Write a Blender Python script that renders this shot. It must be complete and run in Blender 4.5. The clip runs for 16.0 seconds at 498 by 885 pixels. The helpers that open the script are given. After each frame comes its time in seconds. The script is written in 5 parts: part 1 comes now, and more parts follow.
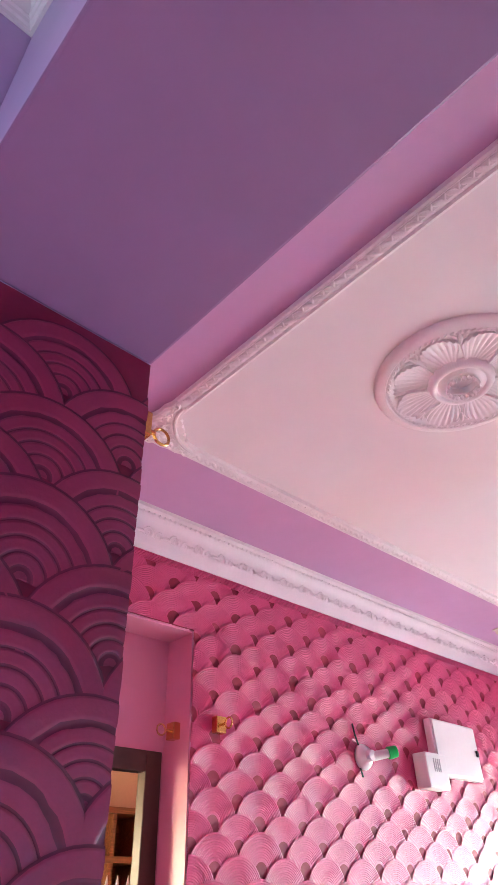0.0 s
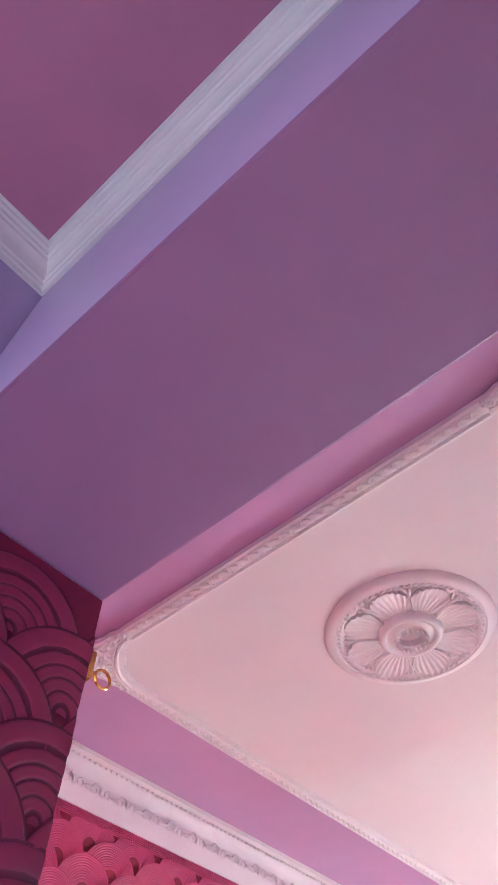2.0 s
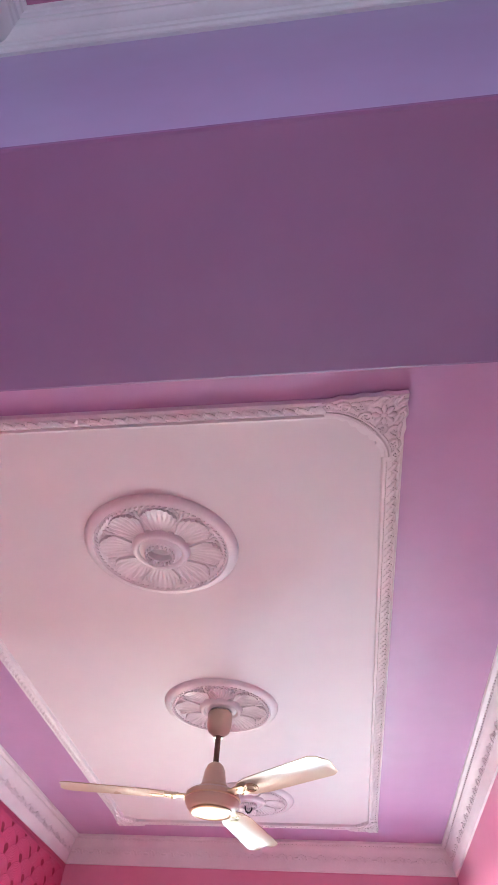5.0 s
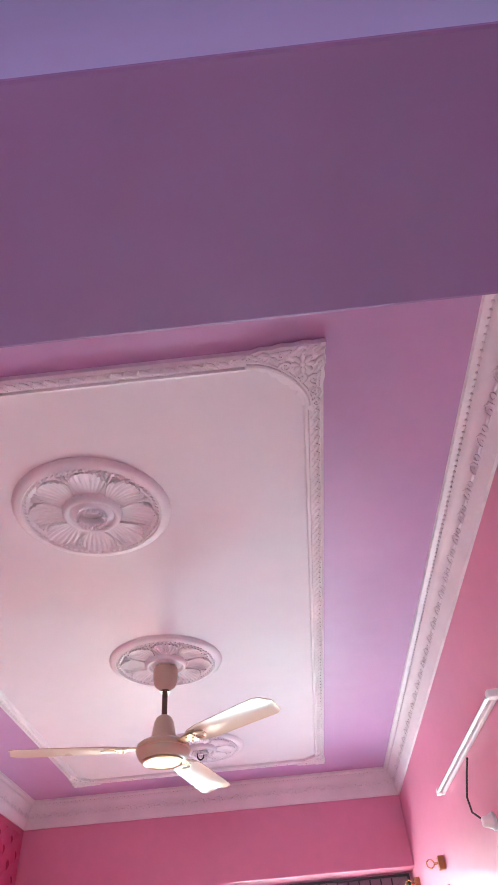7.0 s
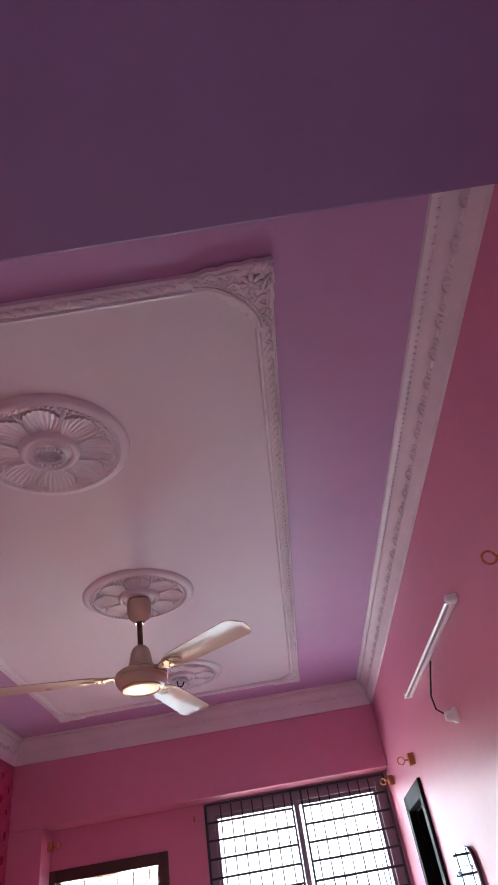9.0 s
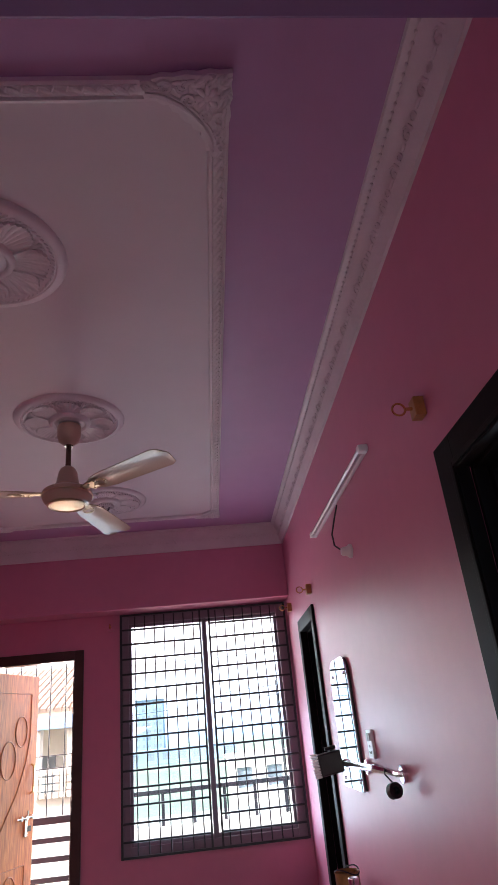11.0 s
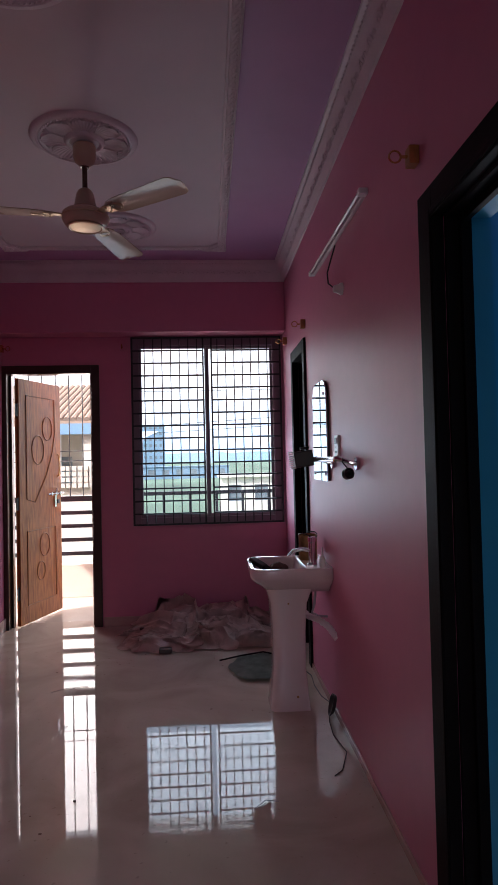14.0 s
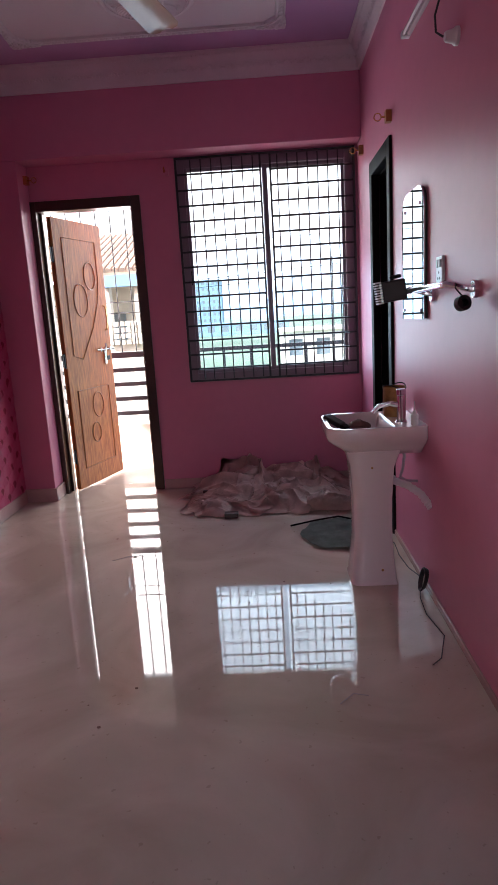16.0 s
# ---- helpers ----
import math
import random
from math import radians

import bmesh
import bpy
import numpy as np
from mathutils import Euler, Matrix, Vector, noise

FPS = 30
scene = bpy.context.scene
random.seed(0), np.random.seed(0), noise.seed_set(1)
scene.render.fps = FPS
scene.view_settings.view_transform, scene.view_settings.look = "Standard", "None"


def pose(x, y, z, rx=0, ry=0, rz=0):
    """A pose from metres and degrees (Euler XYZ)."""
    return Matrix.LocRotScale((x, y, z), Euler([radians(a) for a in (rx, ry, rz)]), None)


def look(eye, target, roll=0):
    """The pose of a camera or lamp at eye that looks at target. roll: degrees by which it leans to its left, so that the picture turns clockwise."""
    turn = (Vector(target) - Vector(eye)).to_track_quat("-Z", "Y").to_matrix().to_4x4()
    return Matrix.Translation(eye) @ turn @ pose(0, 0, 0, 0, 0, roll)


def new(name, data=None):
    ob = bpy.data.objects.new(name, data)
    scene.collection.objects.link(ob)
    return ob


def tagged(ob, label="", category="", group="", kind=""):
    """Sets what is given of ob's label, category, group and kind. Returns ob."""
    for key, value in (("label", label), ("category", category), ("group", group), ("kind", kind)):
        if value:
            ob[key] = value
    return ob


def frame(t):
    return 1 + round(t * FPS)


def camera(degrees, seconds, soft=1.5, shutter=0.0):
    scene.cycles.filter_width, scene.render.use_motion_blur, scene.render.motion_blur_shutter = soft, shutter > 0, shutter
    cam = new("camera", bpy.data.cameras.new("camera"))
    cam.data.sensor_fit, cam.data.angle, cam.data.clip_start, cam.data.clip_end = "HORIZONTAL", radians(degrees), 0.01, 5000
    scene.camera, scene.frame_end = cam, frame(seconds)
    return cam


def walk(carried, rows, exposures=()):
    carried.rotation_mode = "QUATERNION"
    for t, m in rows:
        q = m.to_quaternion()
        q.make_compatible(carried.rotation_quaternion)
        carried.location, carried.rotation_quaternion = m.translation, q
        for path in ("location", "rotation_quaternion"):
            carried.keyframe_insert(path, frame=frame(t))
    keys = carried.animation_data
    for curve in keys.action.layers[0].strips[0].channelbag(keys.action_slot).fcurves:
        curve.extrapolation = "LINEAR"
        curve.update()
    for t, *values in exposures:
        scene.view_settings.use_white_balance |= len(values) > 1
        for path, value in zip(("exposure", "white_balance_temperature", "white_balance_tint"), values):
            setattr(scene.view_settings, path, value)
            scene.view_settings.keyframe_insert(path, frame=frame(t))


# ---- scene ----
cam = camera(43.7, 16.0)
PATH = [
    (0, (1.307, 0.264, 1.684), (0.146, 1.373, 2.877), -1.6),
    (0.5, (1.337, 0.194, 1.686), (0.339, 1.197, 3.099), -6.4),
    (1, (1.35, 0.183, 1.684), (0.504, 1.147, 3.219), -10.6),
    (1.5, (1.347, 0.186, 1.682), (0.647, 1.087, 3.324), -12.9),
    (2, (1.348, 0.211, 1.704), (0.64, 1.073, 3.365), -1.5),
    (2.5, (1.32, 0.19, 1.704), (0.675, 1.136, 3.344), 3.6),
    (3, (1.317, 0.159, 1.695), (0.741, 1.193, 3.308), 5.6),
    (3.5, (1.285, 0.147, 1.646), (0.817, 1.262, 3.24), 5.5),
    (4, (1.267, 0.14, 1.621), (0.895, 1.33, 3.185), 4.9),
    (4.5, (1.279, 0.114, 1.599), (0.975, 1.37, 3.124), 5.7),
    (5, (1.291, 0.098, 1.639), (1.056, 1.412, 3.129), 4.9),
    (7.3, (1.33, 0.104, 1.61), (1.31, 1.538, 3.004), -6.3),
    (7.5, (1.34, 0.116, 1.608), (1.321, 1.556, 2.996), -7.1),
    (8, (1.349, 0.125, 1.604), (1.322, 1.603, 2.951), -8.9),
    (8.5, (1.349, 0.135, 1.597), (1.365, 1.666, 2.884), -10.5),
    (9, (1.343, 0.139, 1.579), (1.389, 1.698, 2.831), -10.5),
    (9.5, (1.352, 0.171, 1.571), (1.436, 1.787, 2.747), -8.6),
    (10, (1.354, 0.19, 1.55), (1.483, 1.87, 2.627), -8.4),
    (10.2, (1.351, 0.174, 1.538), (1.512, 1.875, 2.576), -8.1),
    (12.3, (1.409, 0.025, 1.441), (1.595, 1.96, 1.909), -3.0),
    (12.5, (1.391, -0.012, 1.431), (1.629, 1.929, 1.851), -3.0),
    (13, (1.347, -0.101, 1.403), (1.551, 1.865, 1.707), -2.6),
    (13.5, (1.339, -0.159, 1.386), (1.509, 1.823, 1.586), -2.2),
    (14, (1.35, -0.218, 1.355), (1.483, 1.777, 1.406), -1.3),
    (14.5, (1.352, -0.252, 1.322), (1.45, 1.742, 1.211), -1.8),
    (15, (1.319, -0.108, 1.29), (1.384, 1.873, 1.023), -2.2),
    (15.5, (1.313, 0.08, 1.276), (1.397, 2.037, 0.873), -3.3),
    (16, (1.324, 0.359, 1.282), (1.244, 2.317, 0.881), -3.4),
]
EXPOSURES = [(0.0, 5.02, 6100, 2), (1.0, 5.15, 6200, 2), (3.0, 4.85, 6050, 2), (5.0, 4.77, 6050, 2), (7.5, 4.8, 5920, 0), (8.0, 4.5, 5950, 3), (9.0, 3.5, 6250, 15), (10.0, 3.2, 6350, 20),
             (12.5, 1.58, 6350, 19), (13.0, 1.5, 6350, 20), (14.5, 1.46, 6300, 21), (16.0, 2.24, 6200, 16)]
walk(cam, [(t, look(eye, target, roll)) for t, eye, target, roll in PATH], EXPOSURES)
SKYGLOW = 0.9

# ---- world and light ----
XR, XL, YE, YB, ZC = 2.0, -0.555, 5.0, 4.8, 2.95     # side walls, window wall, end beam face, ceiling
XS, Y0, Y1, ZB = 0.520, 0.327, 0.750, 2.555          # near wall, cross beam and its underside
ZH = 3.50                                            # higher ceiling of the hall

world = bpy.data.worlds.new("sky")
scene.world = world
world.use_nodes = True
wn = world.node_tree.nodes
sky = wn.new("ShaderNodeTexSky")
sky.sky_type = "NISHITA"
sky.sun_disc = False
sky.sun_elevation, sky.sun_rotation = radians(41), radians(241)
sky.air_density, sky.dust_density = 1.3, 3.0
world.node_tree.links.new(sky.outputs[0], wn["Background"].inputs[0])
wn["Background"].inputs[1].default_value = 0.15

sun = new("sun", bpy.data.lights.new("sun", "SUN"))
sun.data.energy, sun.data.angle, sun.data.color = 3.2, radians(0.6), (1.0, 0.95, 0.87)
# the sun stands to the west and reaches the balcony along the side of the house
sun.matrix_world = look((0, 0, 0), (0.55, 0.3, -0.55))


def area(name, eye, target, w, h, watts, color):
    """Daylight that enters through a real opening."""
    ob = new(name, bpy.data.lights.new(name, "AREA"))
    ob.data.shape, ob.data.size, ob.data.size_y = "RECTANGLE", w, h
    ob.data.energy, ob.data.color = watts, color
    ob.matrix_world = look(eye, target)
    return ob


area("window_daylight", (1.36, 5.006, 1.22), (1.3, 2.0, 1.36), 1.12, 0.76, 2.05, (0.58, 0.82, 1.0))
area("balcony_daylight", (-0.15, 6.42, 1.40), (0.0, 2.0, 0.9), 1.45, 2.0, 19.0, (1.0, 0.92, 0.82))
area("hall_daylight", (1.25, -2.52, 1.55), (1.25, 0.0, 1.75), 1.1, 1.3, 1.5, (0.78, 0.86, 1.0))
area("blue_room_daylight", (3.3, 2.52, 1.6), (3.0, 0.6, 1.4), 0.9, 1.1, 6, (0.85, 0.95, 1.0))
area("store_daylight", (-2.0, 0.48, 1.6), (-2.3, 2.6, 1.9), 0.8, 1.0, 1.4, (1.0, 0.80, 0.56))


# ---- materials ----
def nodes_of(m):
    m.use_nodes = True
    return m.node_tree.nodes, m.node_tree.links, m.node_tree.nodes["Principled BSDF"]


def mat(name, color, rough=0.5, metal=0.0, var=0.12, scale=2.5, fine=60.0, bump=0.15, dist=0.002, spec=0.5, coat=0.0, rvar=0.08, stretch=(1, 1, 1)):
    """A painted or plain surface: colour that drifts at two scales, uneven gloss and a fine relief."""
    m = bpy.data.materials.new(name)
    n, l, p = nodes_of(m)
    tc = n.new("ShaderNodeTexCoord")
    mp = n.new("ShaderNodeMapping")
    mp.inputs["Scale"].default_value = stretch
    l.new(tc.outputs["Object"], mp.inputs[0])
    big, small = n.new("ShaderNodeTexNoise"), n.new("ShaderNodeTexNoise")
    big.inputs["Scale"].default_value, big.inputs["Detail"].default_value = scale, 4
    small.inputs["Scale"].default_value, small.inputs["Detail"].default_value = fine, 3
    l.new(mp.outputs[0], big.inputs["Vector"])
    l.new(mp.outputs[0], small.inputs["Vector"])
    mix = n.new("ShaderNodeMath")
    mix.operation = "MULTIPLY_ADD"
    mix.inputs[1].default_value = 0.35
    l.new(small.outputs[0], mix.inputs[0])
    l.new(big.outputs[0], mix.inputs[2])
    ramp = n.new("ShaderNodeValToRGB")
    ramp.color_ramp.elements[0].position, ramp.color_ramp.elements[1].position = 0.42, 0.92
    lo = [c * (1 - var) for c in color]
    hi = [min(1, c * (1 + var)) for c in color]
    ramp.color_ramp.elements[0].color, ramp.color_ramp.elements[1].color = (*lo, 1), (*hi, 1)
    l.new(mix.outputs[0], ramp.inputs[0])
    l.new(ramp.outputs[0], p.inputs["Base Color"])
    rr = n.new("ShaderNodeMapRange")
    rr.inputs["To Min"].default_value, rr.inputs["To Max"].default_value = max(0.02, rough - rvar), min(1, rough + rvar)
    l.new(big.outputs[0], rr.inputs[0])
    l.new(rr.outputs[0], p.inputs["Roughness"])
    p.inputs["Metallic"].default_value = metal
    p.inputs["Specular IOR Level"].default_value = spec
    p.inputs["Coat Weight"].default_value = coat
    p.inputs["Coat Roughness"].default_value = 0.12
    if bump:
        b = n.new("ShaderNodeBump")
        b.inputs["Strength"].default_value, b.inputs["Distance"].default_value = bump, dist
        l.new(mix.outputs[0], b.inputs["Height"])
        l.new(b.outputs[0], p.inputs["Normal"])
    return m


def glass(name, color=(1, 1, 1), rough=0.0):
    m = bpy.data.materials.new(name)
    n, l, p = nodes_of(m)
    p.inputs["Base Color"].default_value = (*color, 1)
    p.inputs["Roughness"].default_value = rough
    p.inputs["Transmission Weight"].default_value = 1.0
    p.inputs["IOR"].default_value = 1.45
    return m


def wood_mat(name, dark, light, rough=0.3, along="Z", coat=0.4):
    m = bpy.data.materials.new(name)
    n, l, p = nodes_of(m)
    tc, mp = n.new("ShaderNodeTexCoord"), n.new("ShaderNodeMapping")
    mp.inputs["Scale"].default_value = {"Z": (14, 14, 1.3), "X": (1.3, 14, 14), "Y": (14, 1.3, 14)}[along]
    l.new(tc.outputs["Object"], mp.inputs[0])
    wv, ns = n.new("ShaderNodeTexNoise"), n.new("ShaderNodeTexNoise")
    wv.inputs["Scale"].default_value, wv.inputs["Distortion"].default_value, wv.inputs["Detail"].default_value = 0.75, 2.2, 2.0
    ns.inputs["Scale"].default_value, ns.inputs["Detail"].default_value, ns.inputs["Distortion"].default_value = 5.0, 6, 0.6
    l.new(mp.outputs[0], wv.inputs["Vector"])
    l.new(mp.outputs[0], ns.inputs["Vector"])
    fr = n.new("ShaderNodeMath")
    fr.operation = "PINGPONG"
    fr.inputs[1].default_value = 0.09
    l.new(wv.outputs[0], fr.inputs[0])
    mx = n.new("ShaderNodeMath")
    mx.operation = "MULTIPLY_ADD"
    mx.inputs[1].default_value = 3.2
    l.new(fr.outputs[0], mx.inputs[0])
    l.new(ns.outputs[0], mx.inputs[2])
    ramp = n.new("ShaderNodeValToRGB")
    ramp.color_ramp.elements[0].position, ramp.color_ramp.elements[1].position = 0.4, 0.95
    ramp.color_ramp.elements[0].color, ramp.color_ramp.elements[1].color = (*dark, 1), (*light, 1)
    l.new(mx.outputs[0], ramp.inputs[0])
    l.new(ramp.outputs[0], p.inputs["Base Color"])
    p.inputs["Roughness"].default_value = rough
    p.inputs["Coat Weight"].default_value = coat
    p.inputs["Coat Roughness"].default_value = 0.15
    b = n.new("ShaderNodeBump")
    b.inputs["Strength"].default_value, b.inputs["Distance"].default_value = 0.2, 0.002
    l.new(mx.outputs[0], b.inputs["Height"])
    l.new(b.outputs[0], p.inputs["Normal"])
    return m


def floor_mat():
    """Polished cream vitrified floor, dusty in patches, with faint veins."""
    m = bpy.data.materials.new("polished_floor")
    n, l, p = nodes_of(m)
    tc = n.new("ShaderNodeTexCoord")
    vein, dust, speck = n.new("ShaderNodeTexNoise"), n.new("ShaderNodeTexNoise"), n.new("ShaderNodeTexNoise")
    vein.inputs["Scale"].default_value, vein.inputs["Detail"].default_value, vein.inputs["Distortion"].default_value = 1.6, 8, 1.8
    dust.inputs["Scale"].default_value, dust.inputs["Detail"].default_value = 2.3, 7
    speck.inputs["Scale"].default_value, speck.inputs["Detail"].default_value = 38, 2
    for t in (vein, dust, speck):
        l.new(tc.outputs["Object"], t.inputs["Vector"])
    ramp = n.new("ShaderNodeValToRGB")
    ramp.color_ramp.elements[0].position, ramp.color_ramp.elements[1].position = 0.35, 0.7
    ramp.color_ramp.elements[0].color, ramp.color_ramp.elements[1].color = (0.50, 0.42, 0.34, 1), (0.66, 0.58, 0.49, 1)
    l.new(vein.outputs[0], ramp.inputs[0])
    spots = n.new("ShaderNodeValToRGB")
    spots.color_ramp.elements[0].position, spots.color_ramp.elements[1].position = 0.27, 0.31
    spots.color_ramp.elements[0].color, spots.color_ramp.elements[1].color = (0.35, 0.29, 0.24, 1), (1, 1, 1, 1)
    l.new(speck.outputs[0], spots.inputs[0])
    mul = n.new("ShaderNodeMixRGB")
    mul.blend_type = "MULTIPLY"
    mul.inputs[0].default_value = 0.3
    l.new(ramp.outputs[0], mul.inputs[1])
    l.new(spots.outputs[0], mul.inputs[2])
    l.new(mul.outputs[0], p.inputs["Base Color"])
    dr = n.new("ShaderNodeValToRGB")
    dr.color_ramp.elements[0].position, dr.color_ramp.elements[1].position = 0.48, 0.72
    dr.color_ramp.elements[0].color, dr.color_ramp.elements[1].color = (0.016, 0.016, 0.016, 1), (0.09, 0.09, 0.09, 1)
    l.new(dust.outputs[0], dr.inputs[0])
    l.new(dr.outputs[0], p.inputs["Roughness"])
    p.inputs["Specular IOR Level"].default_value = 0.46
    return m


PINK = mat("pink_wall_paint", (0.63, 0.21, 0.335), 0.42, var=0.07, scale=1.2, fine=14, bump=0.10, dist=0.004, spec=0.55)
PINKR = mat("pink_recess_paint", (0.66, 0.27, 0.39), 0.34, var=0.06, scale=1.2, fine=14, bump=0.10, dist=0.004)
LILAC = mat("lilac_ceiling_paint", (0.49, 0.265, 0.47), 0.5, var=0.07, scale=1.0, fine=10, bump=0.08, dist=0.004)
VIOLET = mat("violet_beam_underside", (0.235, 0.118, 0.270), 0.5, var=0.08, scale=0.9, fine=9, bump=0.08, dist=0.004)
# lavender with the hall's bluish daylight put into its colour
BLUISH = mat("lavender_paint_cool_tint", (0.38, 0.33, 0.55), 0.40, var=0.08, scale=1.0, fine=10, bump=0.08, dist=0.004)
MAUVE = mat("mauve_panel_paint", (0.40, 0.17, 0.30), 0.5, var=0.08, scale=1.3, fine=12, bump=0.08, dist=0.004)
CREAM = mat("cream_ceiling_paint", (0.68, 0.585, 0.625), 0.58, var=0.04, scale=1.0, fine=9, bump=0.10, dist=0.004)
PLASTER = mat("white_plaster_moulding", (0.71, 0.635, 0.665), 0.5, var=0.06, scale=6, fine=90, bump=0.25, dist=0.0015)
# a cooler copy of the white plaster; bluish hall light is in its colour
PLASTERN = mat("cool_tinted_plaster", (0.60, 0.63, 0.66), 0.5, var=0.06, scale=6, fine=90, bump=0.2, dist=0.0015)
SCAL = mat("pink_comb_plaster", (0.52, 0.052, 0.155), 0.33, var=0.10, scale=4, fine=120, bump=0.35, dist=0.002)
SCALD = mat("crimson_plaster_ground", (0.27, 0.010, 0.045), 0.62, var=0.2, scale=5, fine=60, bump=0.2, dist=0.002)
PLUM = mat("plum_comb_plaster", (0.195, 0.016, 0.066), 0.42, var=0.14, scale=5, fine=160, bump=0.5, dist=0.002)
PLUMD = mat("dark_plum_groove", (0.085, 0.003, 0.032), 0.55, var=0.25, scale=6, fine=70, bump=0.3, dist=0.002)
PLUMW = mat("crimson_plum_paint", (0.14, 0.003, 0.036), 0.5, var=0.2, scale=6, fine=70, bump=0.3, dist=0.002)
FLOOR = floor_mat()
SKIRT = mat("cream_skirting_tile", (0.52, 0.36, 0.33), 0.2, var=0.08, scale=4, fine=40, bump=0.05)
BLACKF = mat("black_brown_frame_paint", (0.008, 0.005, 0.005), 0.55, var=0.3, scale=5, fine=70, bump=0.3, dist=0.002, spec=0.07)
BROWNF = mat("dark_brown_frame_paint", (0.050, 0.022, 0.014), 0.32, var=0.3, scale=5, fine=70, bump=0.3, dist=0.002)
TEAL = mat("turquoise_wall_paint", (0.03, 0.30, 0.48), 0.38, var=0.08, scale=1.2, fine=14, bump=0.08, dist=0.004)
STEEL = mat("black_iron_paint", (0.016, 0.016, 0.022), 0.4, var=0.2, scale=8, fine=90, bump=0.2)
UPVC = mat("mauve_grey_window_frame", (0.23, 0.165, 0.21), 0.35, var=0.08, scale=5, fine=60, bump=0.05)
CHROME = mat("chrome", (0.75, 0.75, 0.78), 0.12, metal=1.0, var=0.03, bump=0)
BRASS = mat("brass", (0.72, 0.46, 0.16), 0.25, metal=1.0, var=0.12, bump=0.05)
OCHRE = mat("ochre_wood_block", (0.42, 0.17, 0.05), 0.4, var=0.2, scale=30, fine=200, bump=0.2)
FANC = mat("cream_fan_enamel", (0.50, 0.36, 0.27), 0.30, var=0.05, scale=4, fine=40, bump=0.03, coat=0.15)
GOLDF = mat("pale_gold_trim", (0.60, 0.45, 0.30), 0.42, metal=0.9, var=0.05, bump=0)
CERAMIC = mat("white_glazed_ceramic", (0.74, 0.62, 0.63), 0.09, var=0.02, scale=3, bump=0, coat=0.6)
WHITEP = mat("white_plastic", (0.78, 0.76, 0.76), 0.3, var=0.03, bump=0.03)
GREYP = mat("grey_plastic", (0.42, 0.40, 0.42), 0.4, var=0.05, bump=0.03)
BLACKP = mat("black_plastic", (0.012, 0.012, 0.014), 0.35, var=0.1, bump=0.05)
GREENP = mat("green_cap", (0.02, 0.55, 0.10), 0.35, var=0.05, bump=0)
SHEET = mat("dusty_clear_plastic_sheet", (0.72, 0.52, 0.46), 0.28, var=0.15, scale=9, fine=90, bump=0.5, dist=0.004)
RAG = mat("grey_green_cloth", (0.20, 0.23, 0.20), 0.8, var=0.3, scale=14, fine=160, bump=0.5)
RUST = mat("rusty_tin", (0.30, 0.15, 0.05), 0.35, metal=0.4, var=0.45, scale=18, fine=90, bump=0.2)
PARAPET = mat("cream_parapet_plaster", (0.56, 0.50, 0.43), 0.7, var=0.1, scale=4, fine=60, bump=0.3)
DOORW = wood_mat("orange_teak_laminate", (0.32, 0.082, 0.014), (0.64, 0.235, 0.052), 0.42, "Z", 0.05)
SHELFW = wood_mat("brown_shelf_wood", (0.16, 0.05, 0.016), (0.36, 0.13, 0.05), 0.45, "Y")
STORE = mat("cream_store_paint", (0.72, 0.55, 0.38), 0.6, var=0.08)
# dark grey stands in for the lack of light in the far room
DARK = mat("room_paint_dark_as_unlit", (0.12, 0.10, 0.11), 0.7, var=0.1)
HALLP = mat("hall_pink_paint", (0.50, 0.15, 0.28), 0.4, var=0.08)
MIRROR = mat("silvered_mirror", (0.44, 0.54, 0.57), 0.015, metal=1.0, var=0.0, bump=0, rvar=0.0)
GLASS = glass("window_glass", (0.86, 0.97, 0.98))


# ---- building blocks ----
def box(bm, x0, y0, z0, x1, y1, z1, m=None, mi=0):
    c = Matrix.Translation(((x0 + x1) / 2, (y0 + y1) / 2, (z0 + z1) / 2)) @ Matrix.Diagonal((x1 - x0, y1 - y0, z1 - z0, 1))
    r = bmesh.ops.create_cube(bm, size=1.0, matrix=(m @ c) if m else c)
    for f in {f for v in r["verts"] for f in v.link_faces}:
        f.material_index = mi
    return r["verts"]


def cyl(bm, p, q, r0, r1=None, seg=16, mi=0):
    p, q = Vector(p), Vector(q)
    d = q - p
    m = Matrix.Translation((p + q) / 2) @ d.to_track_quat("Z", "Y").to_matrix().to_4x4()
    r = bmesh.ops.create_cone(bm, cap_ends=True, segments=seg, radius1=r0, radius2=r0 if r1 is None else r1, depth=d.length, matrix=m)
    for f in {f for v in r["verts"] for f in v.link_faces}:
        f.material_index = mi
    return r["verts"]


def ball(bm, c, r, s=(1, 1, 1), m=None, u=10, v=7, mi=0):
    k = Matrix.Translation(c) @ (m or Matrix()) @ Matrix.Diagonal((*s, 1))
    q = bmesh.ops.create_uvsphere(bm, u_segments=u, v_segments=v, radius=r, matrix=k)
    for f in {f for w in q["verts"] for f in w.link_faces}:
        f.material_index = mi
    return q["verts"]


def lathe(bm, prof, m=None, seg=32, mi=0):
    """Turns a profile of (radius, height) round z."""
    m = m or Matrix()
    rings = [[bm.verts.new(m @ Vector((r * math.cos(a), r * math.sin(a), z))) for a in (2 * math.pi * i / seg for i in range(seg))] for r, z in prof]
    for a, b in zip(rings, rings[1:]):
        for i in range(seg):
            f = bm.faces.new((a[i], a[(i + 1) % seg], b[(i + 1) % seg], b[i]))
            f.material_index = mi
    for ring in (rings[0], rings[-1]):
        if len(ring) > 2:
            bm.faces.new(ring).material_index = mi


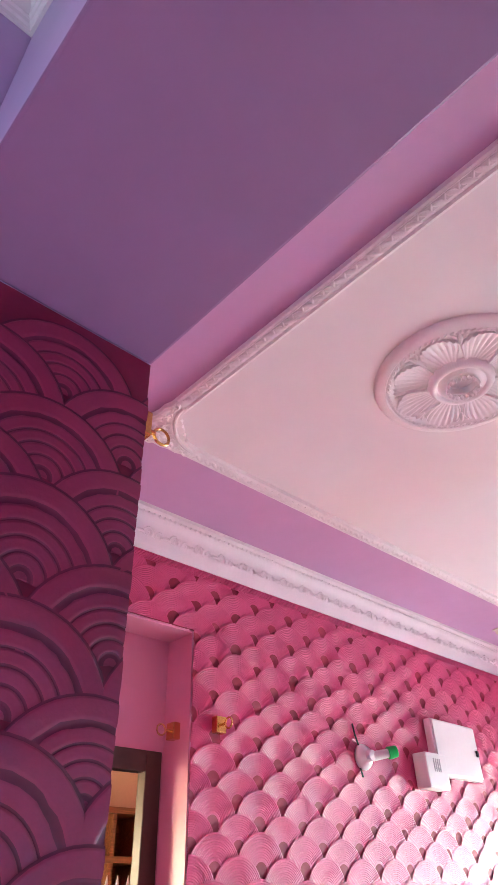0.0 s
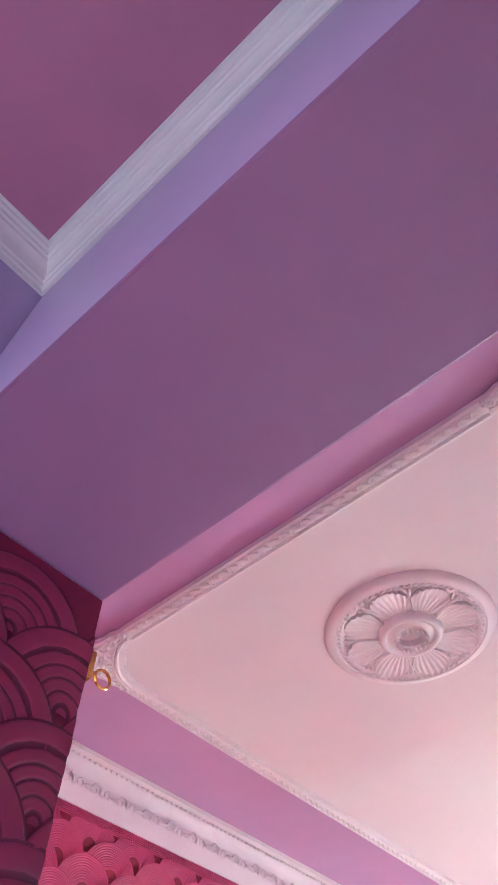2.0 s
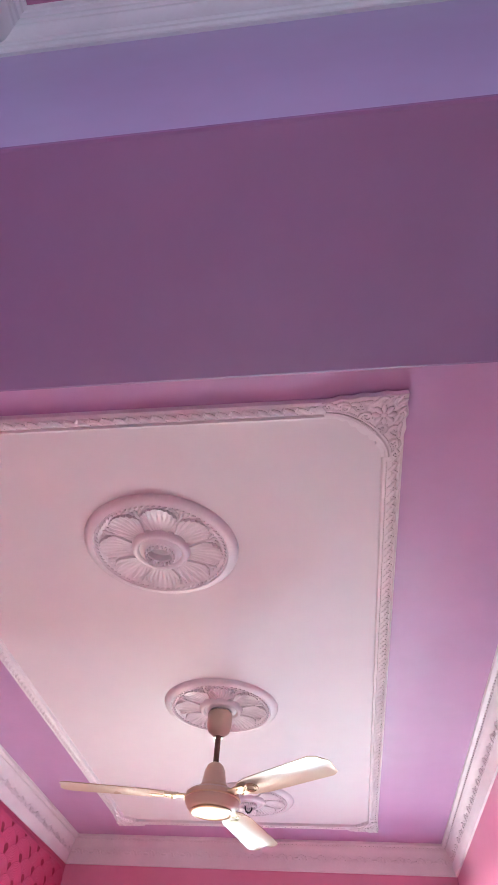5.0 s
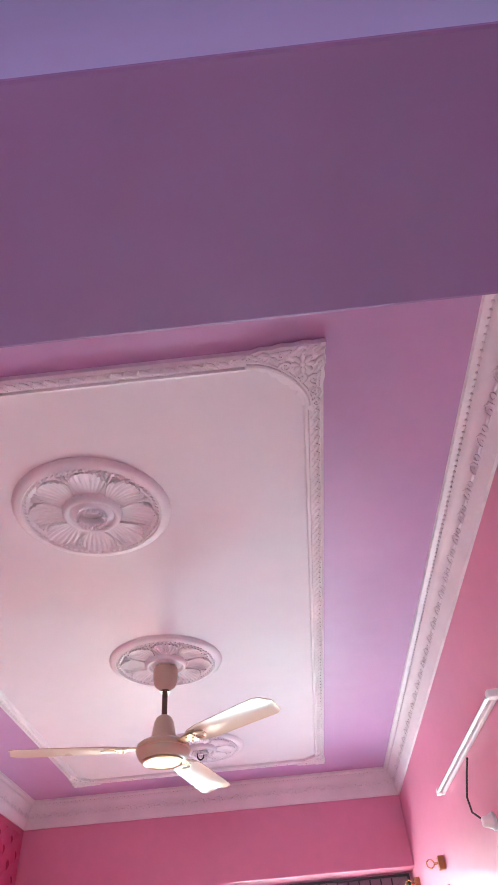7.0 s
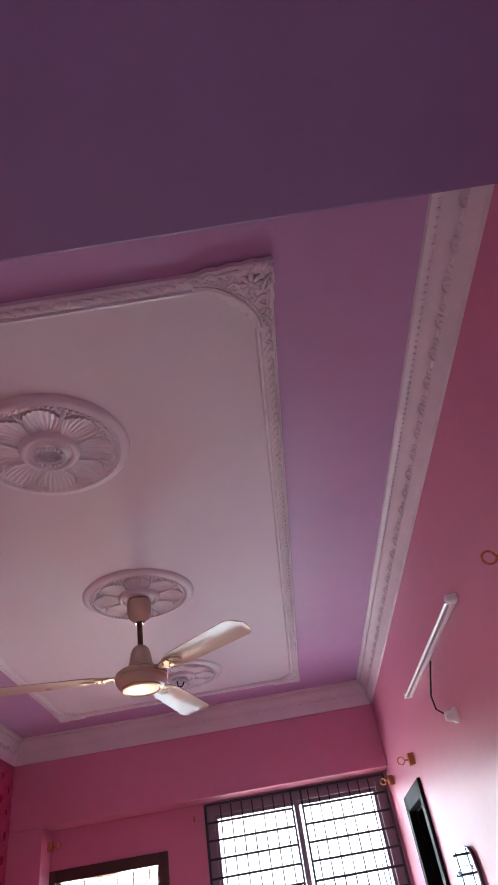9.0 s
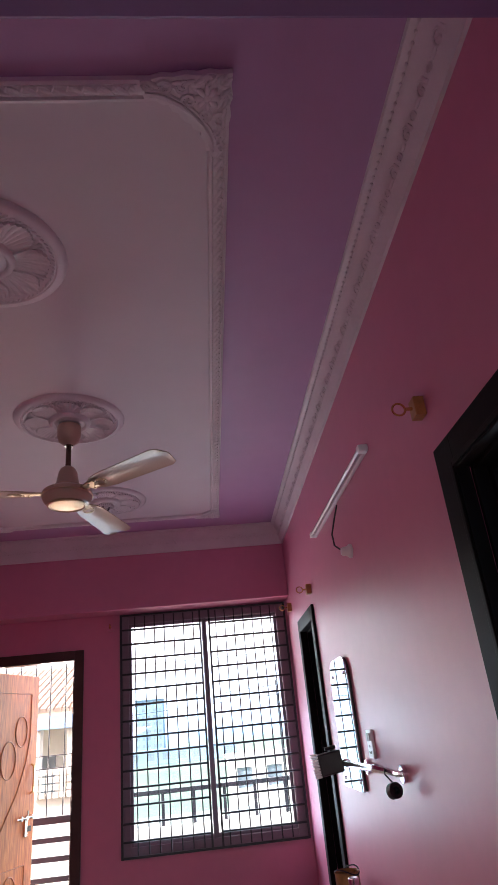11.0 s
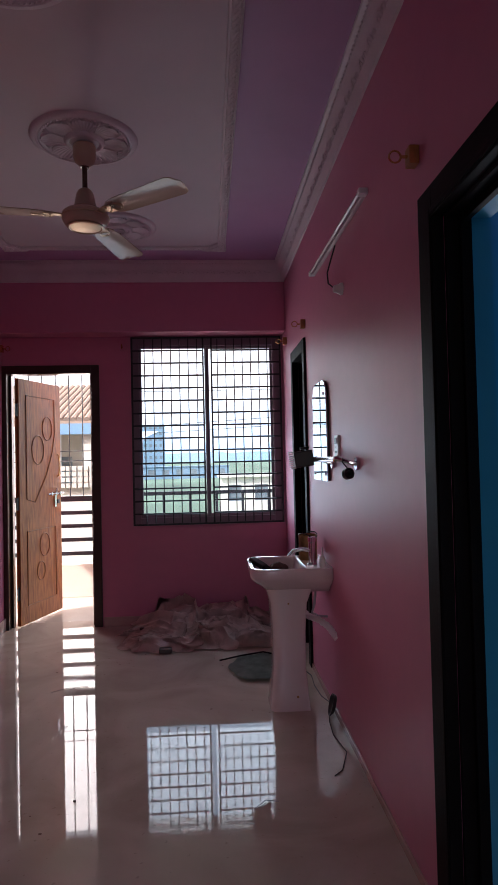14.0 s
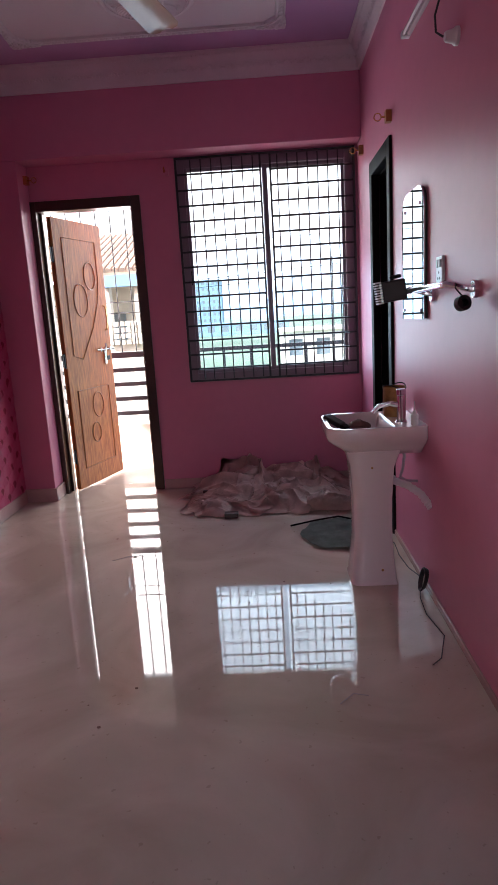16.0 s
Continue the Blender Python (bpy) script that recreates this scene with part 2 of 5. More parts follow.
def tube(bm, pts, r, seg=8, mi=0, closed=False):
    """A round bar along a line of points."""
    pts = [Vector(p) for p in pts]
    n = len(pts)
    rings, side = [], None
    for i, p in enumerate(pts):
        a = pts[(i - 1) % n] if (i or closed) else p
        b = pts[(i + 1) % n] if (i < n - 1 or closed) else p
        d = (b - a).normalized()
        if side is None:
            side = d.orthogonal().normalized()
        side = (side - d * side.dot(d)).normalized()
        up = d.cross(side)
        rr = r[i] if isinstance(r, (list, tuple)) else r
        rings.append([bm.verts.new(p + rr * (side * math.cos(2 * math.pi * k / seg) + up * math.sin(2 * math.pi * k / seg))) for k in range(seg)])
    pairs = list(zip(rings, rings[1:])) + ([(rings[-1], rings[0])] if closed else [])
    for a, b in pairs:
        for k in range(seg):
            bm.faces.new((a[k], a[(k + 1) % seg], b[(k + 1) % seg], b[k])).material_index = mi
    if not closed:
        bm.faces.new(rings[0]).material_index = mi
        bm.faces.new(rings[-1]).material_index = mi


def finish(bm, name, mats, smooth=False, bevel=0.0):
    if bevel:
        es = [e for e in bm.edges if len(e.link_faces) == 2 and e.calc_face_angle(0) > 0.9]
        bmesh.ops.bevel(bm, geom=es, offset=bevel, segments=2, profile=0.6, affect="EDGES", clamp_overlap=True)
    bmesh.ops.recalc_face_normals(bm, faces=bm.faces)
    me = bpy.data.meshes.new(name)
    bm.to_mesh(me)
    bm.free()
    for m in mats if isinstance(mats, (list, tuple)) else [mats]:
        me.materials.append(m)
    if smooth:
        for poly in me.polygons:
            poly.use_smooth = True
        me.set_sharp_from_angle(angle=radians(38))
    return me


def part(name, bm, material, parent=None, label="", smooth=False, bevel=0.0):
    ob = new(name, finish(bm, name, material, smooth, bevel))
    if parent is not None:
        ob.parent = parent
    return tagged(ob, label)


def structure(name, bm, material, label, category, smooth=False, bevel=0.0):
    return tagged(part(name, bm, material, None, "", smooth, bevel), label, category, "", "structure")


def thing(name, label, category, group="", at=None):
    ob = new(name)
    if at is not None:
        ob.matrix_world = at
    return tagged(ob, label, category, group)


def boxes(*rows):
    bm = bmesh.new()
    for r in rows:
        box(bm, *r)
    return bm


def wall_bm(axis, a0, a1, c0, c1, z0, z1, holes=()):
    """A wall along an axis from a0 to a1, between c0 and c1 across, with openings (a, a, z, z) through it."""
    bm = bmesh.new()
    cuts = sorted({a0, a1, *(v for h in holes for v in h[:2])})
    for p, q in zip(cuts, cuts[1:]):
        mid, spans, z = (p + q) / 2, [], z0
        for h in sorted((h for h in holes if h[0] < mid < h[1]), key=lambda h: h[2]):
            spans.append((z, h[2]))
            z = h[3]
        spans.append((z, z1))
        for lo, hi in spans:
            if hi - lo > 1e-4:
                box(bm, *((c0, p, lo, c1, q, hi) if axis == "y" else (p, c0, lo, q, c1, hi)))
    bmesh.ops.remove_doubles(bm, verts=bm.verts, dist=1e-5)
    twin = {}
    for f in bm.faces:
        twin.setdefault(tuple(round(c, 4) for c in f.calc_center_median()), []).append(f)
    bmesh.ops.delete(bm, geom=[f for g in twin.values() if len(g) > 1 for f in g], context="FACES_ONLY")
    return bm


# ---- the shell ----
structure("floor", boxes((-2.6, -2.7, -0.15, 4.4, 5.2, 0.0)), FLOOR, "polished cream vitrified floor, glossy and a little dusty", "floor")
structure("ceiling", boxes((-2.6, Y1, ZC, 4.4, 5.2, ZC + 0.15)), LILAC, "lilac painted ceiling border of the main room", "ceiling")
structure("ceiling_near", boxes((XS - 0.15, -2.7, ZH, XR + 0.15, Y1, ZH + 0.15)), MAUVE, "mauve painted high ceiling of the hall", "ceiling")
structure("ceiling_side", boxes((-2.6, -2.7, ZC, XS - 0.15, Y1, ZC + 0.15), (XR + 0.15, -2.7, ZC, 4.4, Y1, ZC + 0.15)), STORE, "plain painted ceiling of the side rooms", "ceiling")
structure("ceiling_panel", boxes((-0.08, 1.15, ZC - 0.006, 1.47, 4.41, ZC + 0.01)), CREAM, "cream painted ceiling panel inside plaster mouldings", "ceiling")

# one colour per side: darkest underneath, near side tinted for bluish daylight
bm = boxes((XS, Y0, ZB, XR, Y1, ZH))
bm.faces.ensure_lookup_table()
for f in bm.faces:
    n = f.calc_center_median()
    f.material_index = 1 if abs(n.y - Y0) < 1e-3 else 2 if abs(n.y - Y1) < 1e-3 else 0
structure("beam", bm, [VIOLET, BLUISH, LILAC], "concrete cross beam, violet underside, lavender near side tinted for cool daylight", "beam", bevel=0.006)

structure("wall_east", wall_bm("y", -2.7, 5.2, XR, XR + 0.15, 0, ZC, [(0.66, 1.46, 0, 2.02), (3.85, 4.33, 0, 2.06)]), PINK,
          "glossy pink painted wall with two door openings", "wall")
structure("wall_north", wall_bm("x", -0.75, XR, YE, YE + 0.18, 0, ZC, [(-0.30, 0.405, 0, 2.10), (0.722, 1.985, 0.812, 2.388)]), PINK,
          "pink painted window wall with a balcony door and a window", "wall")
structure("beam_north", boxes((XL, YB, 2.392, XR, YE, ZC)), PINK, "pink painted beam above the window and the door", "beam", bevel=0.006)
structure("pillar_north", boxes((XL, YB, 0, -0.325, YE, 2.392)), PINK, "pink painted corner pillar beside the balcony door", "pillar", bevel=0.006)
structure("wall_west", wall_bm("y", Y1, 5.2, XL - 0.15, XL, 0, ZC, [(0.80, 1.7235, 0, 2.536)]), SCALD, "crimson wall under combed pink plaster scallops", "wall")
structure("wall_recess", wall_bm("y", 0.66, 1.85, XL - 0.18, XL - 0.15, 0, ZC, [(0.84, 1.66, 0, 2.06)]), PINKR, "light pink wall at the back of the door recess", "wall")
structure("recess_lining", boxes((XL - 0.149, 1.714, 0, XL - 0.001, 1.7225, 2.5255), (XL - 0.149, 0.801, 2.5255, XL - 0.001, 1.7225, 2.535)), PINKR,
          "light pink reveal of the door recess", "wall")
structure("wall_south", boxes((-0.9, Y1 - 0.15, 0, XS - 0.15, Y1, ZC)), PINK, "pink painted wall behind the corner", "wall")
structure("wall_hall", boxes((XS - 0.15, -2.7, 0, XS, Y1 - 0.001, ZB)), PLUMW, "dark plum wall under combed plaster scallops", "wall")
structure("wall_hall_top", boxes((XS - 0.15, -2.7, ZB, XS - 0.001, Y1 - 0.001, ZH)), BLUISH, "lavender painted strip above the plum wall", "wall")
structure("wall_east_top", boxes((XR, -2.7, ZC, XR + 0.15, Y1, ZH)), BLUISH, "lavender painted strip above the pink hall wall", "wall")
structure("wall_hall_end", wall_bm("x", XS - 0.15, XR, -2.7, -2.55, 0, ZH, [(0.7, 1.8, 0.9, 2.2)]), HALLP, "pink painted wall at the back of the hall", "wall")

# rooms behind the doors
structure("wall_blue_room", boxes((XR + 0.15, -0.6, 0, 4.2, -0.5, ZC), (4.2, -0.6, 0, 4.3, 2.7, ZC)), TEAL, "turquoise painted walls of the next room", "wall")
structure("wall_blue_room_window", wall_bm("x", XR + 0.15, 4.2, 2.6, 2.7, 0, ZC, [(2.85, 3.75, 1.0, 2.15)]), TEAL, "turquoise painted wall with a window opening", "wall")
structure("blue_room_lining", boxes((XR + 0.151, 1.46, 0, XR + 0.156, 2.6, ZC), (XR + 0.151, -0.5, 0, XR + 0.156, 0.66, ZC), (XR + 0.151, 0.66, 2.03, XR + 0.156, 1.46, ZC)),
          TEAL, "turquoise painted inner side of the wall", "wall")
structure("blue_room_cornice", boxes((XR + 0.16, 2.50, 2.82, 4.2, 2.6, 2.93), (4.10, -0.5, 2.82, 4.2, 2.5, 2.93)), PLASTER, "white plaster cornice in the turquoise room", "cornice", bevel=0.02)
# the gloom of this room is put into its wall colour
structure("wall_bathroom", boxes((XR + 0.15, 3.0, 0, 3.6, 3.1, ZC), (3.6, 3.0, 0, 3.7, 5.2, ZC), (XR + 0.15, 5.1, 0, 3.6, 5.2, ZC)), DARK, "grey walls of a small room, coloured dark to look unlit", "wall")
structure("wall_store", boxes((-2.6, 0.35, 0, -2.5, 3.1, ZC), (-2.5, 3.0, 0, XL - 0.15, 3.1, ZC)), STORE, "warm cream walls of the room behind the recess", "wall")
structure("wall_store_window", wall_bm("x", -2.5, XL - 0.18, 0.35, 0.45, 0, ZC, [(-2.4, -1.6, 1.0, 2.1)]), STORE, "warm cream wall with a window opening", "wall")

# slabs out of view, added to keep direct sun out of two windows
structure("sun_blocker_store", boxes((-3.7, -0.45, 2.15, -1.5, 0.35, 2.23)), STORE, "unseen slab added to keep sun out of the store window", "sunshade")
structure("sun_blocker_hall", boxes((-1.0, -3.7, 2.25, 2.1, -2.7, 2.33)), STORE, "unseen slab added to keep sun out of the hall window", "sunshade")

# skirting
structure("baseboard", boxes((XR - 0.010, 1.567, 0, XR, 3.77, 0.032), (XR - 0.010, 4.41, 0, XR, YE - 0.012, 0.032), (0.47, YE - 0.012, 0, XR - 0.010, YE, 0.075), (XL, 1.73, 0, XL + 0.016, YB - 0.016, 0.09),
          (XL, YB - 0.014, 0, -0.312, YB, 0.10), (-0.325, YB, 0, -0.311, YE, 0.10)), SKIRT, "low cream tile skirting along the walls", "baseboard", bevel=0.003)


# ---- combed plaster scallops on two walls ----
def scallops(name, mats, place, u0, u1, v0, v1, w, s, r, keep, cuts, parent, label, seed, lean=0.010, fine=False):
    """Rows of overlapping combed half rings; place(u, v, out) gives the point on the wall."""
    rnd = random.Random(seed)
    bm = bmesh.new()
    steps = 18 if fine else 26
    if fine:
        # a comb drawn in wet plaster: many fine ridges round a bare deep red middle
        rad, hgt = [0.0, 0.26], [0.0, 0.0]
        for i in range(11):
            rad += [0.30 + i * 0.0635, 0.335 + i * 0.0635]
            hgt += [0.9, 1.5] if i % 2 == 0 else [1.5, 0.9]
            rad += [0.345 + i * 0.0635, 0.360 + i * 0.0635]
            hgt += [0.05, 0.05]
    else:
        # a broad smooth outer band, a ragged deep line, then narrower bands with comb ridges
        rad, hgt = [0.0, 0.07], [2.2, 2.2]
        for i, (p, q) in enumerate(((0.13, 0.235), (0.265, 0.385), (0.415, 0.535), (0.56, 0.695))):
            rad += [p - 0.026, p - 0.008]
            hgt += [0.0, 0.0]
            for k in range(5):
                rad.append(p + (q - p) * k / 4)
                hgt.append((2.5, 3.1, 2.7, 3.2, 2.4)[k])
        rad += [0.705, 0.765, 0.775, 0.80, 0.85, 0.90, 0.945, 0.965, 0.972, 1.0]
        hgt += [0.0, 0.0, 3.4, 4.3, 4.9, 4.9, 4.4, 3.4, 0.0, 0.0]
    row, v = 0, v0 - r
    while v < v1:
        u = u0 - w + (row % 2) * w / 2
        while u < u1 + w:
            if keep(u, v):
                ru, rv, rr = u + rnd.uniform(-0.05, 0.05) * w, v + rnd.uniform(-0.06, 0.06) * s, r * rnd.uniform(0.95, 1.06)
                tilt, squash = rnd.uniform(-0.12, 0.12), rnd.uniform(0.92, 1.04)
                rings = []
                for k, h in zip(rad, hgt):
                    ring = []
                    rough = 0.016 if (not fine and k in (0.695, 0.705, 0.765)) else 0.0
                    base = k
                    for i in range(steps + 1):
                        k = base + rnd.uniform(-rough, 0.3 * rough)
                        a = math.pi * (i / steps) * 1.1 - 0.157 + tilt
                        x, y = rr * k * math.cos(a), rr * k * math.sin(a) * squash
                        ring.append(bm.verts.new(place(ru + x, rv + y, 0.002 + lean * max(0, y) / r + 0.001 * h * (0.5 if fine else 0.5) * (0.8 + 0.4 * rnd.random()) * (1 if i % steps else 0.3))))
                    rings.append(ring)
                for j, (p, q) in enumerate(zip(rings, rings[1:])):
                    mi = 0 if hgt[j] >= 1.0 and hgt[j + 1] >= 1.0 else 1
                    if hgt[j] + hgt[j + 1] > 2.5:
                        mi = 0
                    if fine:
                        mi = 1 if j == 0 else 0
                    for i in range(steps):
                        f = bm.faces.new((p[i], p[i + 1], q[i + 1], q[i]))
                        f.material_index = mi
                        f.smooth = True
            u += w
        v += s
        row += 1
    for co, no in cuts:
        bmesh.ops.bisect_plane(bm, geom=bm.verts[:] + bm.edges[:] + bm.faces[:], plane_co=co, plane_no=no, clear_outer=True)
    bmesh.ops.remove_doubles(bm, verts=bm.verts, dist=1e-6)
    me = bpy.data.meshes.new(name)
    bm.to_mesh(me)
    bm.free()
    for m in mats:
        me.materials.append(m)
    ob = new(name, me)
    ob.parent = parent
    return tagged(ob, label, kind="stuff")


hall_wall, west_wall = bpy.data.objects["wall_hall"], bpy.data.objects["wall_west"]
scallops("combed_scallops", [PLUM, PLUMD], lambda u, v, o: Vector((XS + o, u, v)), -0.9, Y1, 0.9, ZB, 0.270, 0.086, 0.150, lambda u, v: v < ZB - 0.145,
         [((0, Y1 - 0.002, 0), (0, 1, 0)), ((0, 0, ZB - 0.002), (0, 0, 1)), ((0, -0.9, 0), (0, -1, 0)), ((0, 0, 0.9), (0, 0, -1))], hall_wall,
         "overlapping dark plum plaster scallops with combed rings", 3, lean=0.005)
scallops("combed_scallops", [SCAL, SCALD], lambda u, v, o: Vector((XL + o, u, v)), 1.72, YB, 0.1, ZC - 0.19, 0.215, 0.066, 0.112, lambda u, v: u > 1.6,
         [((0, YB - 0.002, 0), (0, 1, 0)), ((0, 0, ZC - 0.19), (0, 0, 1)), ((0, 1.718, 0), (0, -1, 0)), ((0, 0, 0.09), (0, 0, -1))], west_wall,
         "overlapping pink plaster scallops with combed rings", 5, lean=0.007, fine=True)
scallops("combed_scallops", [SCAL, SCALD], lambda u, v, o: Vector((XL + o, u, v)), Y1, 1.72, 2.54, ZC - 0.19, 0.215, 0.066, 0.112, lambda u, v: v > 2.40,
         [((0, Y1 + 0.01, 0), (0, -1, 0)), ((0, 0, ZC - 0.19), (0, 0, 1)), ((0, 1.718, 0), (0, 1, 0)), ((0, 0, 2.536), (0, 0, -1))], west_wall,
         "overlapping pink plaster scallops with combed rings", 6, lean=0.007, fine=True)
# combed straight band under the cornice
bm = bmesh.new()
for i in range(8):
    z = ZC - 0.190 + i * 0.0062
    box(bm, XL, Y1 + 0.01, z, XL + 0.007, YB - 0.002, z + 0.0038)
part("combed_band", bm, SCAL, west_wall, "straight combed plaster band under the cornice")


# ---- plaster cornices, mouldings and ceiling roses ----
def strip(bm, prof, p, q, across, up=Vector((0, 0, 1)), mitre0=0.0, mitre1=0.0):
    """Sweeps a profile of (across, up) from p to q; mitres shift the ends by the across value."""
    p, q = Vector(p), Vector(q)
    d = (q - p).normalized()
    a = [bm.verts.new(p + across * x + up * y + d * (x * mitre0)) for x, y in prof]
    b = [bm.verts.new(q + across * x + up * y - d * (x * mitre1)) for x, y in prof]
    for i in range(len(prof) - 1):
        bm.faces.new((a[i], a[i + 1], b[i + 1], b[i]))
    bm.faces.new(a)
    bm.faces.new(b)


def leaf(bm, c, d, side, out, size, fat=0.35, high=0.28):
    """A small raised plaster leaf, pointing along d."""
    m = Matrix((d, side, out)).transposed().to_4x4()
    ball(bm, c, size, (1, fat, high), m, 8, 5)


def scroll(bm, c, d, side, size, r, turns=1.25, flip=1, seg=12):
    """A plaster curl: a spiral rod lying on the surface."""
    pts, rad = [], []
    for i in range(seg + 1):
        f = i / seg
        a = turns * 2 * math.pi * f
        k = size * (1 - 0.8 * f)
        pts.append(Vector(c) + d * (k * math.cos(a)) + side * (flip * k * math.sin(a)))
        rad.append(r * (1 - 0.5 * f))
    tube(bm, pts, rad, 5)


CORN = [(0, 0), (0, -0.158), (0.012, -0.158), (0.016, -0.140), (0.024, -0.122), (0.030, -0.075), (0.046, -0.046), (0.052, -0.040), (0.058, -0.022), (0.078, -0.014), (0.080, 0)]


def cornice(name, p, q, across, label):
    """A cornice with a bead row and a band of paired scrolls."""
    bm = bmesh.new()
    strip(bm, CORN, p, q, across)
    p, q = Vector(p), Vector(q)
    d = (q - p).normalized()
    L = (q - p).length
    out = (across * 0.9 + Vector((0, 0, -0.45))).normalized()
    side = out.cross(d).normalized()
    for i in range(int(L / 0.026)):
        ball(bm, p + d * (0.013 + i * 0.026) + across * 0.060 + Vector((0, 0, -0.024)), 0.0052, u=6, v=4)
    k, s = 0, 0.07
    while s < L - 0.06:
        c = p + d * s + across * 0.030 + Vector((0, 0, -0.092))
        scroll(bm, c - d * 0.026, d, side, 0.024, 0.0040, flip=1)
        scroll(bm, c + d * 0.026, -d, side, 0.024, 0.0040, flip=-1)
        leaf(bm, c, side, d, out, 0.017)
        leaf(bm, c + d * 0.058, d, side, out, 0.020)
        s += 0.125
    return structure(name, bm, PLASTER, label, "cornice", smooth=True)


X, Y, Z = Vector((1, 0, 0)), Vector((0, 1, 0)), Vector((0, 0, 1))
cornice("cornice_east", (XR, Y1, ZC), (XR, YB, ZC), -X, "white plaster cornice with beads and scrolls")
cornice("cornice_west", (XL, YB, ZC), (XL, Y1, ZC), X, "white plaster cornice with beads and scrolls")
cornice("cornice_north", (XR, YB, ZC), (XL, YB, ZC), -Y, "white plaster cornice with beads and scrolls")

MOULD = [(0, 0), (0, -0.016), (0.008, -0.020), (0.014, -0.014), (0.030, -0.020), (0.042, -0.014), (0.046, -0.022), (0.054, -0.020), (0.058, -0.006), (0.058, 0)]
MX0, MX1, MY0, MY1 = -0.115, 1.512, 1.112, 4.445
frame_ob = tagged(new("ceiling_moulding"), "white plaster ceiling moulding with leaf relief and ornate corners", "moulding", "", "structure")


def mould_side(p, q, across):
    bm = bmesh.new()
    strip(bm, MOULD, p, q, across, mitre0=1, mitre1=1)
    p, q = Vector(p), Vector(q)
    d = (q - p).normalized()
    L = (q - p).length
    n = int((L - 0.1) / 0.036)
    for i in range(n):
        c = p + d * (0.05 + (i + 0.5) * 0.036) + across * 0.026 - Z * 0.018
        e = (d * 0.8 + across * (0.55 if i % 2 else 0.45)).normalized()
        leaf(bm, c, e, Z.cross(e), -Z, 0.021, 0.36, 0.30)
        leaf(bm, c + d * 0.014 - across * 0.006, (d * 0.5 - across * 0.8).normalized(), Z.cross((d * 0.5 - across * 0.8).normalized()), -Z, 0.012, 0.35, 0.28)
    part("moulding_strip", bm, PLASTER, frame_ob, smooth=True)


mould_side((MX0, MY0, ZC), (MX1, MY0, ZC), Y)
mould_side((MX1, MY0, ZC), (MX1, MY1, ZC), -X)
mould_side((MX1, MY1, ZC), (MX0, MY1, ZC), -Y)
mould_side((MX0, MY1, ZC), (MX0, MY0, ZC), X)


def corner_ornament(c, a, b, big=1.0):
    """An acanthus corner: a scalloped plate, curls and a rosette; a and b point along the two strips."""
    bm = bmesh.new()
    c = Vector(c)
    L = 0.225 * big
    # plate with a wavy outer edge and a lobed, chamfered inner edge
    half = [(0.0, 0.0), (0.030, 0.003), (0.055, -0.001), (0.085, 0.005), (0.115, 0.002), (0.145, 0.009), (0.175, 0.007), (0.200, 0.015), (0.225, 0.020),
            (0.218, 0.066), (0.190, 0.070), (0.172, 0.082), (0.160, 0.080), (0.150, 0.100), (0.136, 0.104), (0.130, 0.118)]
    top = [c + a * p * big + b * q * big for p, q in half] + [c + b * p * big + a * q * big for p, q in reversed(half[1:])]
    lo = [bm.verts.new(p - Z * 0.004) for p in top]
    hi = [bm.verts.new(p - Z * 0.022) for p in top]
    bm.faces.new(hi)
    for i in range(len(top)):
        j = (i + 1) % len(top)
        bm.faces.new((lo[i], lo[j], hi[j], hi[i]))
    s = -Z * 0.024
    mid = c + (a + b) * 0.062 * big + s
    for i in range(8):
        t = 2 * math.pi * i / 8
        e = a * math.cos(t) + b * math.sin(t)
        leaf(bm, mid + e * 0.020, e, Z.cross(e), -Z, 0.016, 0.5, 0.6)
    ball(bm, mid, 0.011, (1, 1, 0.8), u=8, v=6)
    for u, v in ((a, b), (b, a)):
        for i, (p, q, k, f) in enumerate(((0.120, 0.030, 0.022, 1), (0.165, 0.034, 0.020, -1), (0.205, 0.026, 0.015, 1), (0.060, 0.018, 0.016, -1), (0.108, 0.070, 0.019, -1), (0.020, 0.024, 0.014, 1))):
            scroll(bm, c + u * p * big + v * q * big + s, u, v, k * big, 0.0062, 1.3, f)
        for i in range(7):
            e = (u * (0.6 + 0.1 * i) + v * (0.9 - 0.22 * i)).normalized()
            leaf(bm, c + u * (0.022 + 0.028 * i) * big + v * (0.014 + 0.002 * i) + s, e, Z.cross(e), -Z, 0.017, 0.35, 0.45)
        tube(bm, [c + u * (0.215 - 0.13 * f) * big + v * (0.050 + 0.075 * f * f) * big + s for f in (0, 0.2, 0.4, 0.6, 0.8, 1.0)], 0.0065, 6)
        tube(bm, [c + u * (0.210 - 0.12 * f) * big + v * (0.040 + 0.062 * f * f) * big + s for f in (0, 0.25, 0.5, 0.75, 1.0)], 0.004, 5)
        leaf(bm, c + u * L + v * 0.040 + s * 0.75, u, v, -Z, 0.020, 0.8, 0.35)
    part("corner_ornament", bm, PLASTER, frame_ob, "acanthus corner piece", smooth=True)


for (cx, cy, a, b) in ((MX1 + 0.006, MY0 - 0.018, -X, Y), (MX0 - 0.006, MY0 - 0.018, X, Y)):
    corner_ornament((cx, cy, ZC), a, b)
for (cx, cy, a, b) in ((MX1 + 0.006, MY1 + 0.006, -X, -Y), (MX0 - 0.006, MY1 + 0.006, X, -Y)):
    corner_ornament((cx, cy, ZC), a, b, 0.8)

